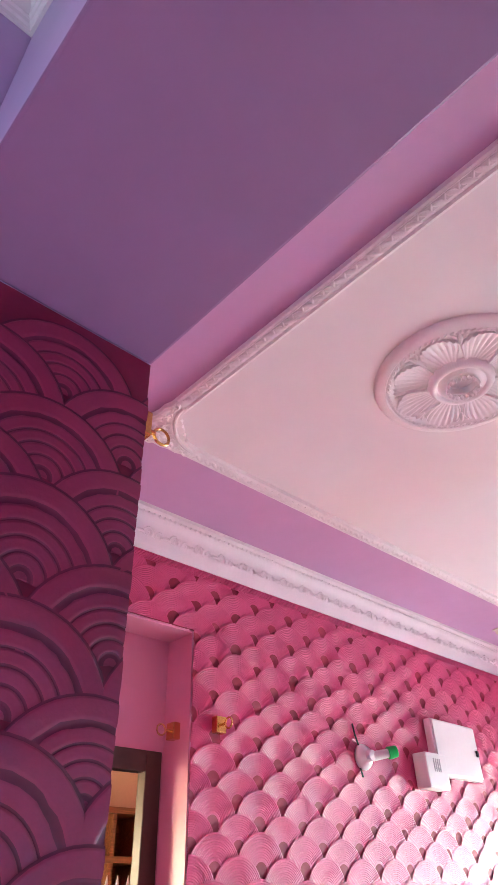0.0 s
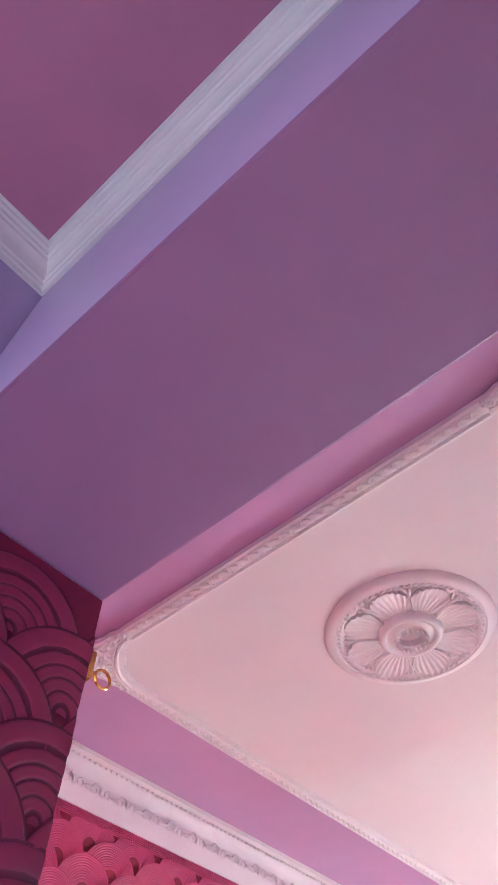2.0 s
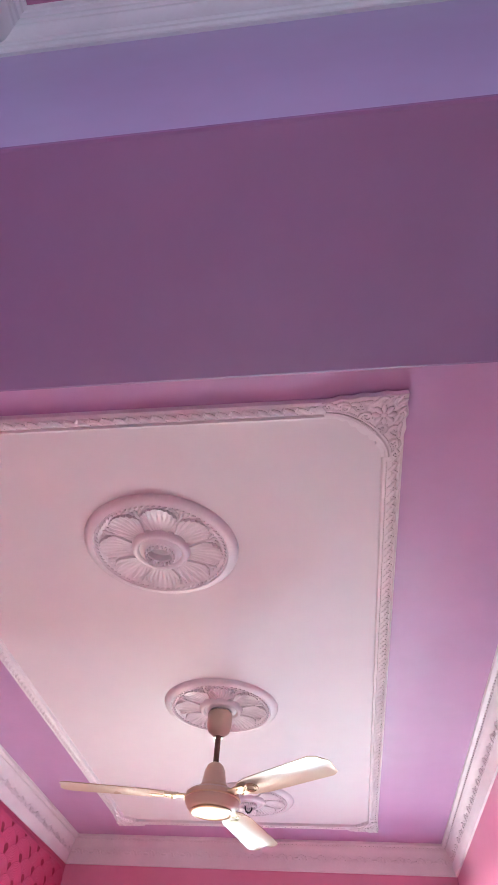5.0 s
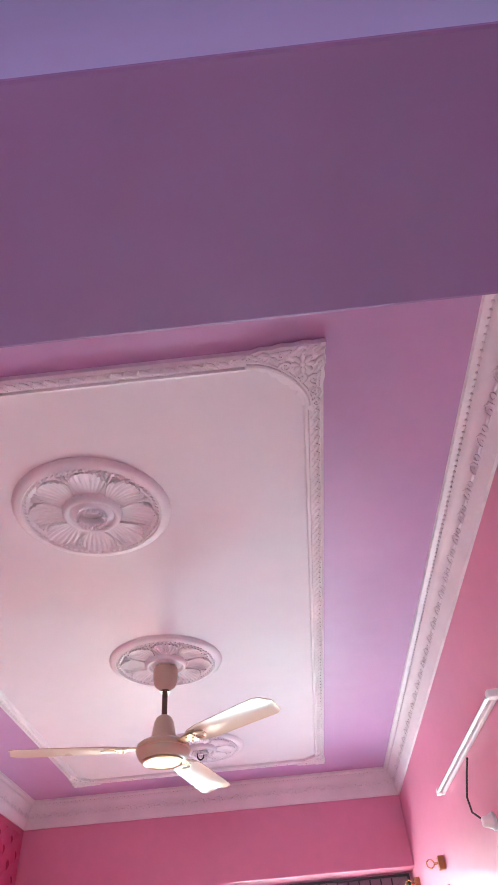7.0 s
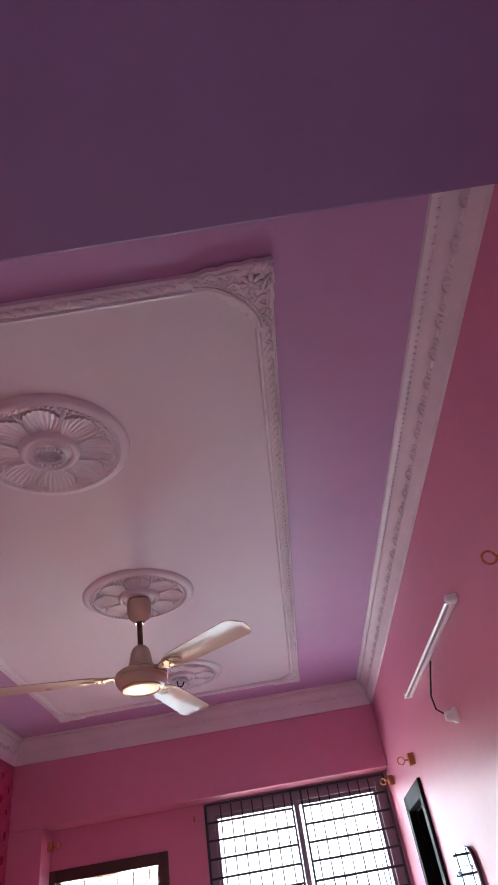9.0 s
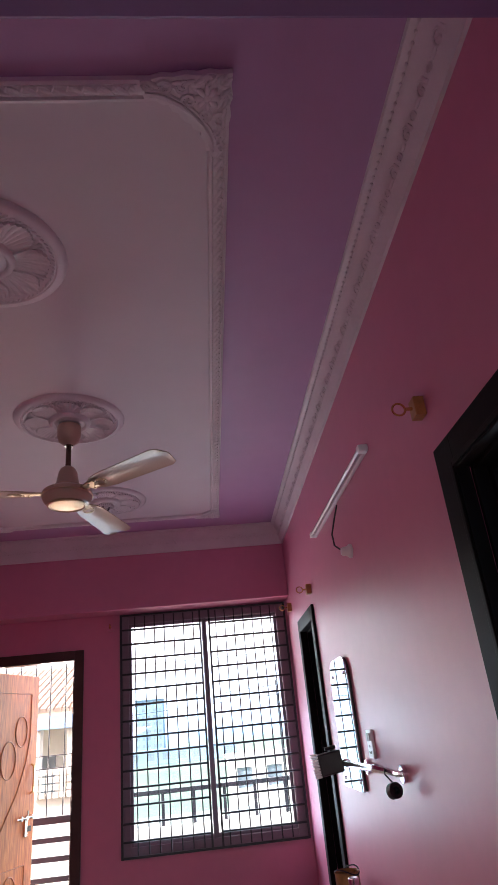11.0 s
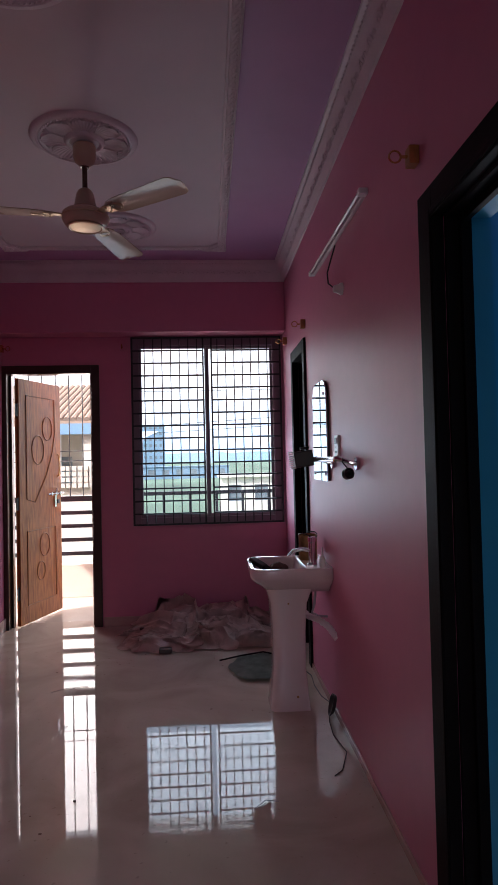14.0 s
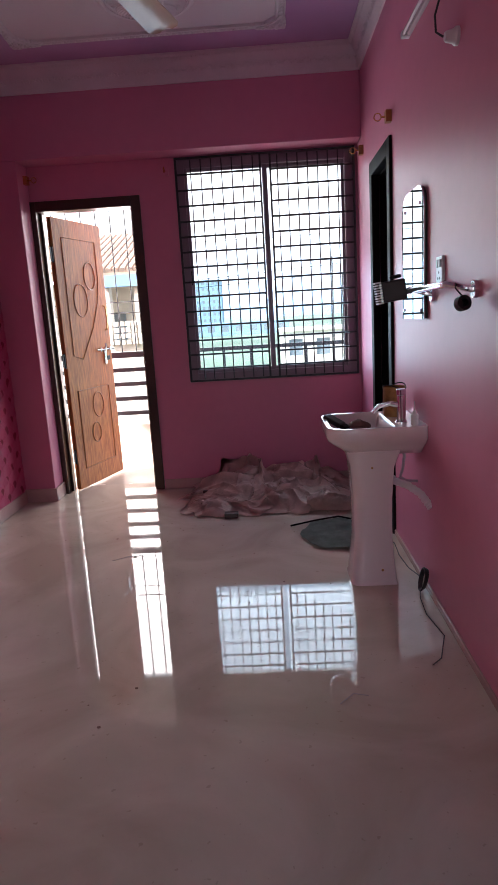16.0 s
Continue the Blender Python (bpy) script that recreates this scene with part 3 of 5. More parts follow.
# stepped cornice round the higher hall ceiling
near_frame = tagged(new("hall_cornice"), "grey-white stepped plaster cornice round the hall ceiling, tinted for cool light", "cornice", "", "structure")
STEP = [(0, 0), (0, -0.125), (0.008, -0.125), (0.011, -0.113), (0.017, -0.109), (0.020, -0.098), (0.026, -0.094), (0.030, -0.060), (0.040, -0.044), (0.050, -0.038),
        (0.053, -0.028), (0.060, -0.025), (0.063, -0.014), (0.072, -0.012), (0.076, -0.005), (0.084, -0.004), (0.086, 0)]
for p, q, ac in (((XS, -2.55, ZH), (XS, Y0, ZH), X), ((XS, Y0, ZH), (XR, Y0, ZH), -Y), ((XR, Y0, ZH), (XR, -2.55, ZH), -X), ((XR, -2.55, ZH), (XS, -2.55, ZH), Y)):
    bm = bmesh.new()
    strip(bm, STEP, p, q, ac, mitre0=1, mitre1=1)
    part("cornice_strip", bm, PLASTERN, near_frame, smooth=True)


def ceiling_rose(at, label, hook):
    rose = thing("ceiling_rose", label, "ceiling rose", "ceiling roses", Matrix.Translation(at) @ Matrix.Diagonal((1, 1, 1.4, 1)))
    bm = bmesh.new()
    lathe(bm, [(0.001, 0), (0.260, 0), (0.258, -0.004), (0.250, -0.009), (0.240, -0.012), (0.228, -0.013), (0.224, -0.010), (0.220, -0.011), (0.212, -0.011), (0.206, -0.008),
               (0.19, -0.004), (0.10, -0.006), (0.096, -0.014), (0.090, -0.020), (0.082, -0.022), (0.076, -0.020), (0.072, -0.015), (0.064, -0.015), (0.058, -0.019), (0.050, -0.020), (0.044, -0.017), (0.040, -0.003), (0.001, -0.003)], seg=64)
    part("disc", bm, PLASTER, rose, smooth=True)
    bm = bmesh.new()
    for i in range(72):
        a = 2 * math.pi * i / 72
        e = Vector((math.cos(a), math.sin(a), 0))
        f = Vector((-math.sin(a), math.cos(a), 0))
        g = (f + e * 0.6).normalized()
        leaf(bm, e * 0.216 - Z * 0.011, g, Z.cross(g), -Z, 0.0085, 0.45, 0.5)
    part("rope_rim", bm, PLASTER, rose, smooth=True)
    for i in range(8):
        a = 2 * math.pi * i / 8 + 0.15
        e, f = Vector((math.cos(a), math.sin(a), 0)), Vector((-math.sin(a), math.cos(a), 0))
        # a broad shallow acanthus petal with fine flutes and a toothed lip, and a pair of small leaves beside it
        bm = bmesh.new()
        rows = []
        for sv in (0.0, 0.12, 0.28, 0.45, 0.62, 0.76, 0.86, 0.93, 1.0, 1.0):
            row = []
            for k in range(33):
                u = k / 16 - 1
                t = u * (0.24 + 0.15 * math.sin(math.pi * min(1.0, 0.08 + 0.62 * sv)))
                rr = 0.094 + 0.112 * sv * (1 - 0.34 * sv * u * u) * (1 + 0.028 * sv * math.cos(u * 9 * math.pi))
                zz = 0.0072 + 0.0065 * max(0.75 * abs(u) ** 3, sv ** 3) + 0.0017 * math.cos(u * 8 * math.pi) * min(1, 0.25 + sv)
                if len(rows) == 9 or k in (0, 32):
                    zz = 0.003
                row.append(bm.verts.new(e * (rr * math.cos(t)) + f * (rr * math.sin(t)) - Z * zz))
            rows.append(row)
        for p, q in zip(rows, rows[1:]):
            for k in range(32):
                bm.faces.new((p[k], p[k + 1], q[k + 1], q[k]))
        g = (e * math.cos(0.393) + f * math.sin(0.393)).normalized()
        h = Z.cross(g)
        leaf(bm, g * 0.182 - Z * 0.006, g, h, -Z, 0.024, 0.30, 0.30)
        for k in (-1, 1):
            leaf(bm, g * 0.190 + h * k * 0.014 - Z * 0.006, (g + h * k * 0.7).normalized(), (h - g * k * 0.7).normalized(), -Z, 0.015, 0.36, 0.30)
        part("petal", bm, PLASTER, rose, smooth=True)
    bm = bmesh.new()
    for i in range(20):
        a = 2 * math.pi * i / 20
        ball(bm, (0.045 * math.cos(a), 0.045 * math.sin(a), -0.028), 0.0065, u=6, v=5)
    tagged(part("bead_ring", bm, PLASTER, rose, smooth=True), kind="stuff")
    if hook:
        bm = bmesh.new()
        tube(bm, [(0.02 * math.cos(t), 0.004, -0.03 - 0.02 * math.sin(t)) for t in (0.0, 0.6, 1.2, 1.8, 2.4, 3.0)] + [(-0.02, 0.004, -0.012)], 0.004, 6)
        part("hook", bm, STEEL, rose, "dark iron fan hook", smooth=True)


ceiling_rose((0.738, 1.698, ZC - 0.006), "large white plaster ceiling rose with acanthus petals, empty centre", False)
ceiling_rose((0.776, 2.845, ZC - 0.006), "white plaster ceiling rose above the cream ceiling fan", False)
ceiling_rose((0.772, 4.00, ZC - 0.006), "white plaster ceiling rose with a dark iron hook", True)

# ---- ceiling fan ----
fan = thing("ceiling_fan", "cream enamel three-blade ceiling fan hung on a dark rod", "ceiling fan", at=Matrix.Translation((0.777, 2.835, 0)))
bm = bmesh.new()
lathe(bm, [(0.001, 2.912), (0.030, 2.912), (0.052, 2.905), (0.056, 2.895), (0.054, 2.845), (0.046, 2.822), (0.026, 2.806), (0.020, 2.800), (0.001, 2.80)], seg=28)
part("canopy", bm, FANC, fan, smooth=True)
bm = bmesh.new()
cyl(bm, (0, 0, 2.66), (0, 0, 2.81), 0.0125)
cyl(bm, (0, 0, 2.795), (0, 0, 2.807), 0.021)
part("rod", bm, mat("brown_rod_enamel", (0.10, 0.045, 0.03), 0.25, var=0.3, scale=40, bump=0.05), fan, "dark brown down rod", smooth=True)
bm = bmesh.new()
lathe(bm, [(0.001, 2.690), (0.022, 2.690), (0.034, 2.680), (0.043, 2.660), (0.049, 2.625), (0.053, 2.606), (0.058, 2.600), (0.058, 2.586), (0.050, 2.578), (0.001, 2.578)], seg=28)
part("lower_canopy", bm, FANC, fan, smooth=True)
bm = bmesh.new()
lathe(bm, [(0.001, 2.586), (0.064, 2.584), (0.098, 2.576), (0.110, 2.566), (0.112, 2.556), (0.112, 2.538), (0.107, 2.526), (0.098, 2.512), (0.090, 2.506), (0.001, 2.506)], seg=40)
part("motor", bm, FANC, fan, smooth=True)
bm = bmesh.new()
lathe(bm, [(0.084, 2.508), (0.088, 2.500), (0.080, 2.496), (0.074, 2.500), (0.040, 2.496), (0.001, 2.494)], seg=32)
part("motor_cap", bm, GOLDF, fan, "pale gold motor cap", smooth=True)
bm = bmesh.new()
tube(bm, [(0.1125 * math.cos(t), 0.1125 * math.sin(t), 2.547) for t in (2 * math.pi * i / 40 for i in range(40))], 0.004, 6, closed=True)
part("trim_ring", bm, GOLDF, fan, "pale gold trim ring", smooth=True)
for ang in (192.5, 321.0, 75.0):
    rot = Matrix.Rotation(radians(ang), 4, "Z")
    pitch = Matrix.Rotation(radians(-7), 4, "X")
    bm = bmesh.new()
    outline = [(0.14, 0.026), (0.165, 0.030), (0.20, 0.052), (0.26, 0.064), (0.45, 0.070), (0.585, 0.074), (0.612, 0.060), (0.622, 0.030)]
    rows = []
    for x, w in outline:
        droop = 2.556 - 0.015 * (x - 0.1)
        rows.append([rot @ (Matrix.Translation((x, 0, droop)) @ pitch @ Vector((0, w * k, 0.010 * (1 - k * k)))) for k in (-1, -0.6, 0, 0.6, 1)])
    up = [[bm.verts.new(p) for p in r] for r in rows]
    dn = [[bm.verts.new(p - Z * 0.003) for p in r] for r in rows]
    for g in (up, dn):
        for p, q in zip(g, g[1:]):
            for i in range(4):
                bm.faces.new((p[i], p[i + 1], q[i + 1], q[i]))
    rim_u = [r[0] for r in up] + up[-1][1:] + [r[4] for r in reversed(up[:-1])] + up[0][3:0:-1]
    rim_d = [r[0] for r in dn] + dn[-1][1:] + [r[4] for r in reversed(dn[:-1])] + dn[0][3:0:-1]
    for i in range(len(rim_u)):
        j = (i + 1) % len(rim_u)
        bm.faces.new((rim_u[i], rim_u[j], rim_d[j], rim_d[i]))
    blade = part("blade", bm, FANC, fan, "cream enamel blade", smooth=True)
    bm = bmesh.new()
    box(bm, 0.085, -0.020, -0.004, 0.155, 0.020, 0.003, rot @ Matrix.Translation((0, 0, 2.556)) @ pitch)
    box(bm, 0.15, -0.030, -0.006, 0.20, 0.030, 0.000, rot @ Matrix.Translation((0, 0, 2.553)) @ pitch)
    for sx, sy in ((0.165, -0.018), (0.165, 0.018), (0.188, 0)):
        ball(bm, rot @ (Matrix.Translation((0, 0, 2.553)) @ pitch @ Vector((sx, sy, -0.007))), 0.005, u=6, v=4)
    part("blade_bracket", bm, GOLDF, blade, "pale gold blade bracket", bevel=0.002)
    bm = bmesh.new()
    c = rot @ (Matrix.Translation((0, 0, 2.552)) @ pitch @ Vector((0.225, 0, 0.002)))
    for rr in (0.030, 0.020):
        tube(bm, [c + rot.to_3x3() @ Vector((rr * math.cos(t), rr * 0.8 * math.sin(t), -0.006 - 0.23 * rr * 0.8 * math.sin(t))) for t in (2 * math.pi * i / 16 for i in range(16))], 0.0025, 5, closed=True)
    part("medallion", bm, GOLDF, blade, "pale gold oval ornament", smooth=True)


# ---- doors ----
def door_frame(name, bm, material, label):
    return tagged(part(name, bm, material, None, "", bevel=0.004), label, "door frame", "", "structure")


# east doorway to the turquoise room: moulded black frame
bm = boxes((1.984, 1.458, 0, 2.02, 1.565, 2.108), (1.984, 0.562, 2.018, 2.02, 1.458, 2.108), (1.984, 0.562, 0, 2.02, 0.662, 2.018),
           (1.979, 1.462, 0, 1.984, 1.480, 2.04), (1.979, 0.640, 2.024, 1.984, 1.462, 2.04),
           (2.02, 1.445, 0, 2.095, 1.459, 2.02), (2.02, 0.66, 2.008, 2.095, 1.445, 2.02), (2.02, 0.66, 0, 2.095, 0.672, 2.008),
           (2.055, 1.425, 0, 2.075, 1.445, 2.008), (2.055, 0.672, 1.99, 2.075, 1.425, 2.008))
door_frame("door_frame_east", bm, BLACKF, "glossy black-brown wooden door frame to the turquoise room")
structure("door_reveal_east", boxes((2.096, 1.452, 0, 2.152, 1.459, 2.02), (2.096, 0.66, 2.012, 2.152, 1.452, 2.02)), TEAL, "turquoise painted door reveal", "wall")
# far east doorway
bm = boxes((1.984, 4.325, 0, 2.03, 4.405, 2.135), (1.984, 3.775, 0, 2.03, 3.855, 2.135), (1.984, 3.855, 2.055, 2.03, 4.325, 2.135),
           (2.03, 4.31, 0, 2.14, 4.329, 2.06), (2.03, 3.851, 0, 2.14, 3.87, 2.06), (2.03, 3.87, 2.045, 2.14, 4.31, 2.06))
door_frame("door_frame_bathroom", bm, BLACKF, "glossy black wooden door frame beside the window")
# recess doorway on the west wall
bm = boxes((XL - 0.190, 1.640, 0, XL - 0.142, 1.706, 2.128), (XL - 0.190, 0.80, 2.060, XL - 0.142, 1.640, 2.128), (XL - 0.190, 0.80, 0, XL - 0.142, 0.848, 2.060),
           (XL - 0.205, 1.652, 0, XL - 0.190, 1.690, 2.10), (XL - 0.205, 0.85, 2.072, XL - 0.190, 1.652, 2.10))
door_frame("door_frame_west", bm, BROWNF, "dark brown wooden door frame in the recess")
# north doorway to the balcony
bm = boxes((-0.352, YE - 0.020, 0, -0.288, YE + 0.09, 2.158), (0.396, YE - 0.020, 0, 0.462, YE + 0.09, 2.158), (-0.288, YE - 0.020, 2.088, 0.396, YE + 0.09, 2.158),
           (-0.298, YE + 0.05, 0, -0.27, YE + 0.11, 2.09), (0.376, YE + 0.05, 0, 0.400, YE + 0.11, 2.09))
door_frame("door_frame_north", bm, BROWNF, "dark brown wooden frame of the balcony door")

# open balcony door: leaf hung on its west side, swung outwards
LEAF = Matrix.Translation((-0.228, YE + 0.052, 0)) @ Matrix.Rotation(radians(72.3), 4, "Z")
door = thing("balcony_door", "orange-brown teak laminate door standing open to the balcony", "door", at=LEAF)
bm = boxes((0, -0.018, 0.012, 0.640, 0.018, 2.065))
leaf_ob = part("door_leaf", bm, DOORW, door, bevel=0.003)
bm = bmesh.new()


def groove(bm, pts, y=-0.020):
    tube(bm, [(x, y, z) for x, z in pts], 0.0045, 5, closed=True)


groove(bm, [(0.10, 1.05), (0.10, 1.93), (0.54, 1.93), (0.54, 1.62), (0.50, 1.45), (0.40, 1.25), (0.22, 1.02)])
groove(bm, [(0.10, 0.16), (0.10, 0.78), (0.54, 0.78), (0.54, 0.16)])
part("panel_mould", bm, wood_mat("pale_teak_mould", (0.30, 0.10, 0.03), (0.52, 0.22, 0.075), 0.35, "Z", 0.1), leaf_ob, smooth=True)
for cx, cz, rx, rz in ((0.42, 1.66, 0.075, 0.105), (0.27, 1.47, 0.09, 0.125), (0.36, 0.64, 0.075, 0.10), (0.30, 0.42, 0.06, 0.08)):
    bm = bmesh.new()
    groove(bm, [(cx + rx * math.cos(t), cz + rz * math.sin(t)) for t in (2 * math.pi * i / 28 for i in range(28))])
    part("oval_mould", bm, bpy.data.materials["pale_teak_mould"], leaf_ob, smooth=True)
bm = bmesh.new()
tube(bm, [(0.575, -0.020, 1.23), (0.575, -0.040, 1.245), (0.560, -0.052, 1.30), (0.560, -0.052, 1.36), (0.575, -0.040, 1.415), (0.575, -0.020, 1.43)], 0.007, 8)
part("pull_handle", bm, BRASS, leaf_ob, "curved brass pull handle", smooth=True)
bm = bmesh.new()
tube(bm, [(0.40, -0.032, 1.075), (0.66, -0.032, 1.075)], 0.007, 8)
for x in (0.46, 0.53, 0.60):
    box(bm, x - 0.010, -0.040, 1.060, x + 0.010, -0.018, 1.092)
box(bm, 0.515, -0.030, 0.955, 0.548, -0.019, 1.07)
tube(bm, [(0.505, -0.034, 1.08), (0.505, -0.055, 1.10), (0.505, -0.055, 1.125)], 0.006, 7)
part("tower_bolt", bm, CHROME, leaf_ob, "chrome sliding bolt and hasp", bevel=0.002)
bm = boxes((0.555, -0.032, 0.985, 0.590, -0.019, 1.020))
part("keyhole_plate", bm, BLACKP, leaf_ob, "small black key plate", bevel=0.002)
for z in (0.28, 1.02, 1.80):
    bm = bmesh.new()
    cyl(bm, (-0.012, -0.010, z - 0.055), (-0.012, -0.010, z + 0.055), 0.007)
    box(bm, -0.035, -0.012, z - 0.05, -0.001, -0.008, z + 0.05)
    part("hinge", bm, STEEL, leaf_ob, "dark butt hinge")

# ---- window ----
win = tagged(new("window_1"), "grey-framed sliding window behind a black iron grille", "window", "", "structure")
YW = YE - 0.036
WX0, WX1, WZ0, WZ1 = 0.722, 1.985, 0.812, 2.388
bm = boxes((WX0, YW + 0.045, WZ0, WX0 + 0.065, YW + 0.115, WZ1), (WX1 - 0.075, YW + 0.045, WZ0, WX1, YW + 0.115, WZ1),
           (WX0 + 0.065, YW + 0.045, WZ1 - 0.072, WX1 - 0.075, YW + 0.115, WZ1), (WX0 + 0.065, YW + 0.045, WZ0, WX1 - 0.075, YW + 0.115, WZ0 + 0.065))
part("window_frame", bm, UPVC, win, bevel=0.004)
for x0, x1, dy in ((WX0 + 0.050, 1.372, 0.060), (1.335, WX1 - 0.060, 0.085)):
    bm = boxes((x0, YW + dy, WZ0 + 0.055, x0 + 0.035, YW + dy + 0.022, WZ1 - 0.06), (x1 - 0.035, YW + dy, WZ0 + 0.055, x1, YW + dy + 0.022, WZ1 - 0.06),
               (x0 + 0.035, YW + dy, WZ1 - 0.095, x1 - 0.035, YW + dy + 0.022, WZ1 - 0.06), (x0 + 0.035, YW + dy, WZ0 + 0.055, x1 - 0.035, YW + dy + 0.022, WZ0 + 0.090))
    sash = part("sash", bm, UPVC, win, bevel=0.003)
    bm = boxes((x0 + 0.033, YW + dy + 0.008, WZ0 + 0.088, x1 - 0.033, YW + dy + 0.012, WZ1 - 0.093))
    pane = part("pane", bm, GLASS, sash, "clear window glass")
    pane.visible_shadow = False
    bm = boxes((x0 + 0.006, YW + dy - 0.010, 1.52, x0 + 0.024, YW + dy, 1.62))
    part("sash_lock", bm, BLACKP, sash, "small black sash lock", bevel=0.003)
grille = thing("window_grille", "black iron window grille of flat and thin round bars", "window grille")
bm = boxes((WX0 + 0.004, YW + 0.014, WZ0 + 0.004, WX0 + 0.020, YW + 0.030, WZ1 - 0.004), (WX1 - 0.020, YW + 0.014, WZ0 + 0.004, WX1 - 0.004, YW + 0.030, WZ1 - 0.004),
           (WX0 + 0.020, YW + 0.014, WZ1 - 0.018, WX1 - 0.020, YW + 0.030, WZ1 - 0.004), (WX0 + 0.020, YW + 0.014, WZ0 + 0.004, WX1 - 0.020, YW + 0.030, WZ0 + 0.018),
           (1.318, YW + 0.014, WZ0 + 0.018, 1.332, YW + 0.030, WZ1 - 0.018), (1.388, YW + 0.014, WZ0 + 0.018, 1.402, YW + 0.030, WZ1 - 0.018))
part("grille_frame", bm, STEEL, grille)
for i in range(14):
    z = 0.912 + i * 0.1045
    for x0, x1 in ((WX0 + 0.018, 1.320), (1.400, WX1 - 0.018)):
        bm = bmesh.new()
        cyl(bm, (x0, YW + 0.022, z), (x1, YW + 0.022, z), 0.0072, seg=8)
        part("flat_bar", bm, STEEL, grille)
for x0, x1 in ((0.80, 1.31), (1.41, 1.90)):
    n = 7
    for i in range(n):
        x = x0 + (x1 - x0) * (i + 0.5) / n
        bm = bmesh.new()
        cyl(bm, (x, YW + 0.030, WZ0 + 0.02), (x, YW + 0.030, WZ1 - 0.02), 0.0048, seg=6)
        part("thin_bar", bm, STEEL, grille)


# ---- curtain rod brackets ----
def bracket(m, label, block=OCHRE):
    """A small wooden block on the wall with a brass ring eye; local z points out of the wall, y up."""
    ob = thing("curtain_bracket", label, "curtain bracket", "curtain rod brackets", m)
    bm = boxes((-0.022, -0.028, 0, 0.022, 0.028, 0.030))
    part("block", bm, block, ob, bevel=0.003)
    bm = bmesh.new()
    cyl(bm, (0, 0, 0.03), (0, 0, 0.050), 0.005, seg=8)
    tube(bm, [(0, 0.018 * math.cos(t), 0.068 + 0.018 * math.sin(t)) for t in (2 * math.pi * i / 20 for i in range(20))], 0.0032, 6, closed=True)
    part("ring_eye", bm, BRASS, ob, "brass ring eye", smooth=True)


def on_wall(p, out):
    out = Vector(out)
    side = Z.cross(out)
    return Matrix.Translation(p) @ Matrix((side, Z, out)).transposed().to_4x4()


bracket(on_wall((XR, 1.60, 2.255), -X), "ochre wooden curtain bracket with a brass ring beside the door")
bracket(on_wall((XR, 3.79, 2.225), -X), "small ochre curtain bracket beside the far door frame")
bracket(on_wall((XR, 4.72, 2.29), -X), "small ochre curtain bracket beside the window head")
bracket(on_wall((0.66, YE, 2.30), -Y), "small pink-painted curtain bracket beside the window", PINK)
bracket(on_wall((-0.325, 4.93, 2.29), X), "small brass curtain bracket on the pillar", BRASS)
bracket(on_wall((XL + 0.01, 1.83, 2.205), X), "shiny brass curtain bracket on the scalloped wall", BRASS)
bracket(on_wall((XL - 0.075, 1.715, 2.185), -Y), "brass curtain bracket inside the door recess", BRASS)
bracket(on_wall((0.475, Y1, 2.435), Y), "brass curtain bracket on the end of the plum wall", BRASS)


# ---- fittings on the east wall ----
tl = thing("tube_light", "unlit tube light batten with a loose black wire", "tube light")
bm = boxes((XR - 0.020, 2.155, 2.388, XR, 3.365, 2.408))
part("batten", bm, mat("pale_batten_enamel", (0.60, 0.47, 0.48), 0.35, var=0.06), tl, bevel=0.006)
bm = bmesh.new()
cyl(bm, (XR - 0.032, 2.19, 2.398), (XR - 0.032, 3.33, 2.398), 0.008, seg=12)
part("glass_tube", bm, mat("milky_tube_glass", (0.72, 0.62, 0.64), 0.15, var=0.02, bump=0), tl, "milky glass tube, unlit", smooth=True)
for y in (2.150, 3.332):
    part("end_cap", boxes((XR - 0.040, y, 2.385, XR - 0.002, y + 0.036, 2.411)), WHITEP, tl, "plastic lamp holder", bevel=0.005)
bm = bmesh.new()
tube(bm, [(XR - 0.012, 2.74, 2.37), (XR - 0.03, 2.75, 2.31), (XR - 0.05, 2.755, 2.24), (XR - 0.045, 2.76, 2.19), (XR - 0.03, 2.73, 2.165), (XR - 0.02, 2.70, 2.150)], 0.0038, 7)
part("wire", bm, BLACKP, tl, "loose black wire", smooth=True)
tl.matrix_world = Matrix.Translation((XR, 2.155, 2.393)) @ Matrix.Rotation(radians(1.5), 4, "X") @ Matrix.Translation((-XR, -2.155, -2.398))
bh = thing("lamp_point", "small white plastic lamp point with a wire", "wall socket", at=on_wall((XR, 2.66, 2.145), -X))
bm = bmesh.new()
lathe(bm, [(0.001, 0), (0.029, 0), (0.029, 0.010), (0.022, 0.018), (0.017, 0.040), (0.014, 0.044), (0.001, 0.044)], seg=24)
part("base", bm, WHITEP, bh, smooth=True)

mir = thing("mirror", "frameless wall mirror with a curved top above the washbasin", "mirror")
prof = [(3.055, 1.222), (3.465, 1.222)] + [(3.365 + 0.10 * math.cos(a), 1.685 + 0.09 * math.sin(a)) for a in (radians(15 * i) for i in range(7))] + [(3.155 - 0.10 * math.sin(a), 1.685 + 0.09 * math.cos(a)) for a in (radians(15 * i) for i in range(7))]
bm = bmesh.new()
lo = [bm.verts.new((XR - 0.012, y, z)) for y, z in prof]
hi = [bm.verts.new((XR - 0.018, y, z)) for y, z in prof]
bm.faces.new(hi)
bm.faces.new(lo)
for i in range(len(prof)):
    j = (i + 1) % len(prof)
    bm.faces.new((lo[i], lo[j], hi[j], hi[i]))
part("mirror_glass", bm, MIRROR, mir)
bm = bmesh.new()
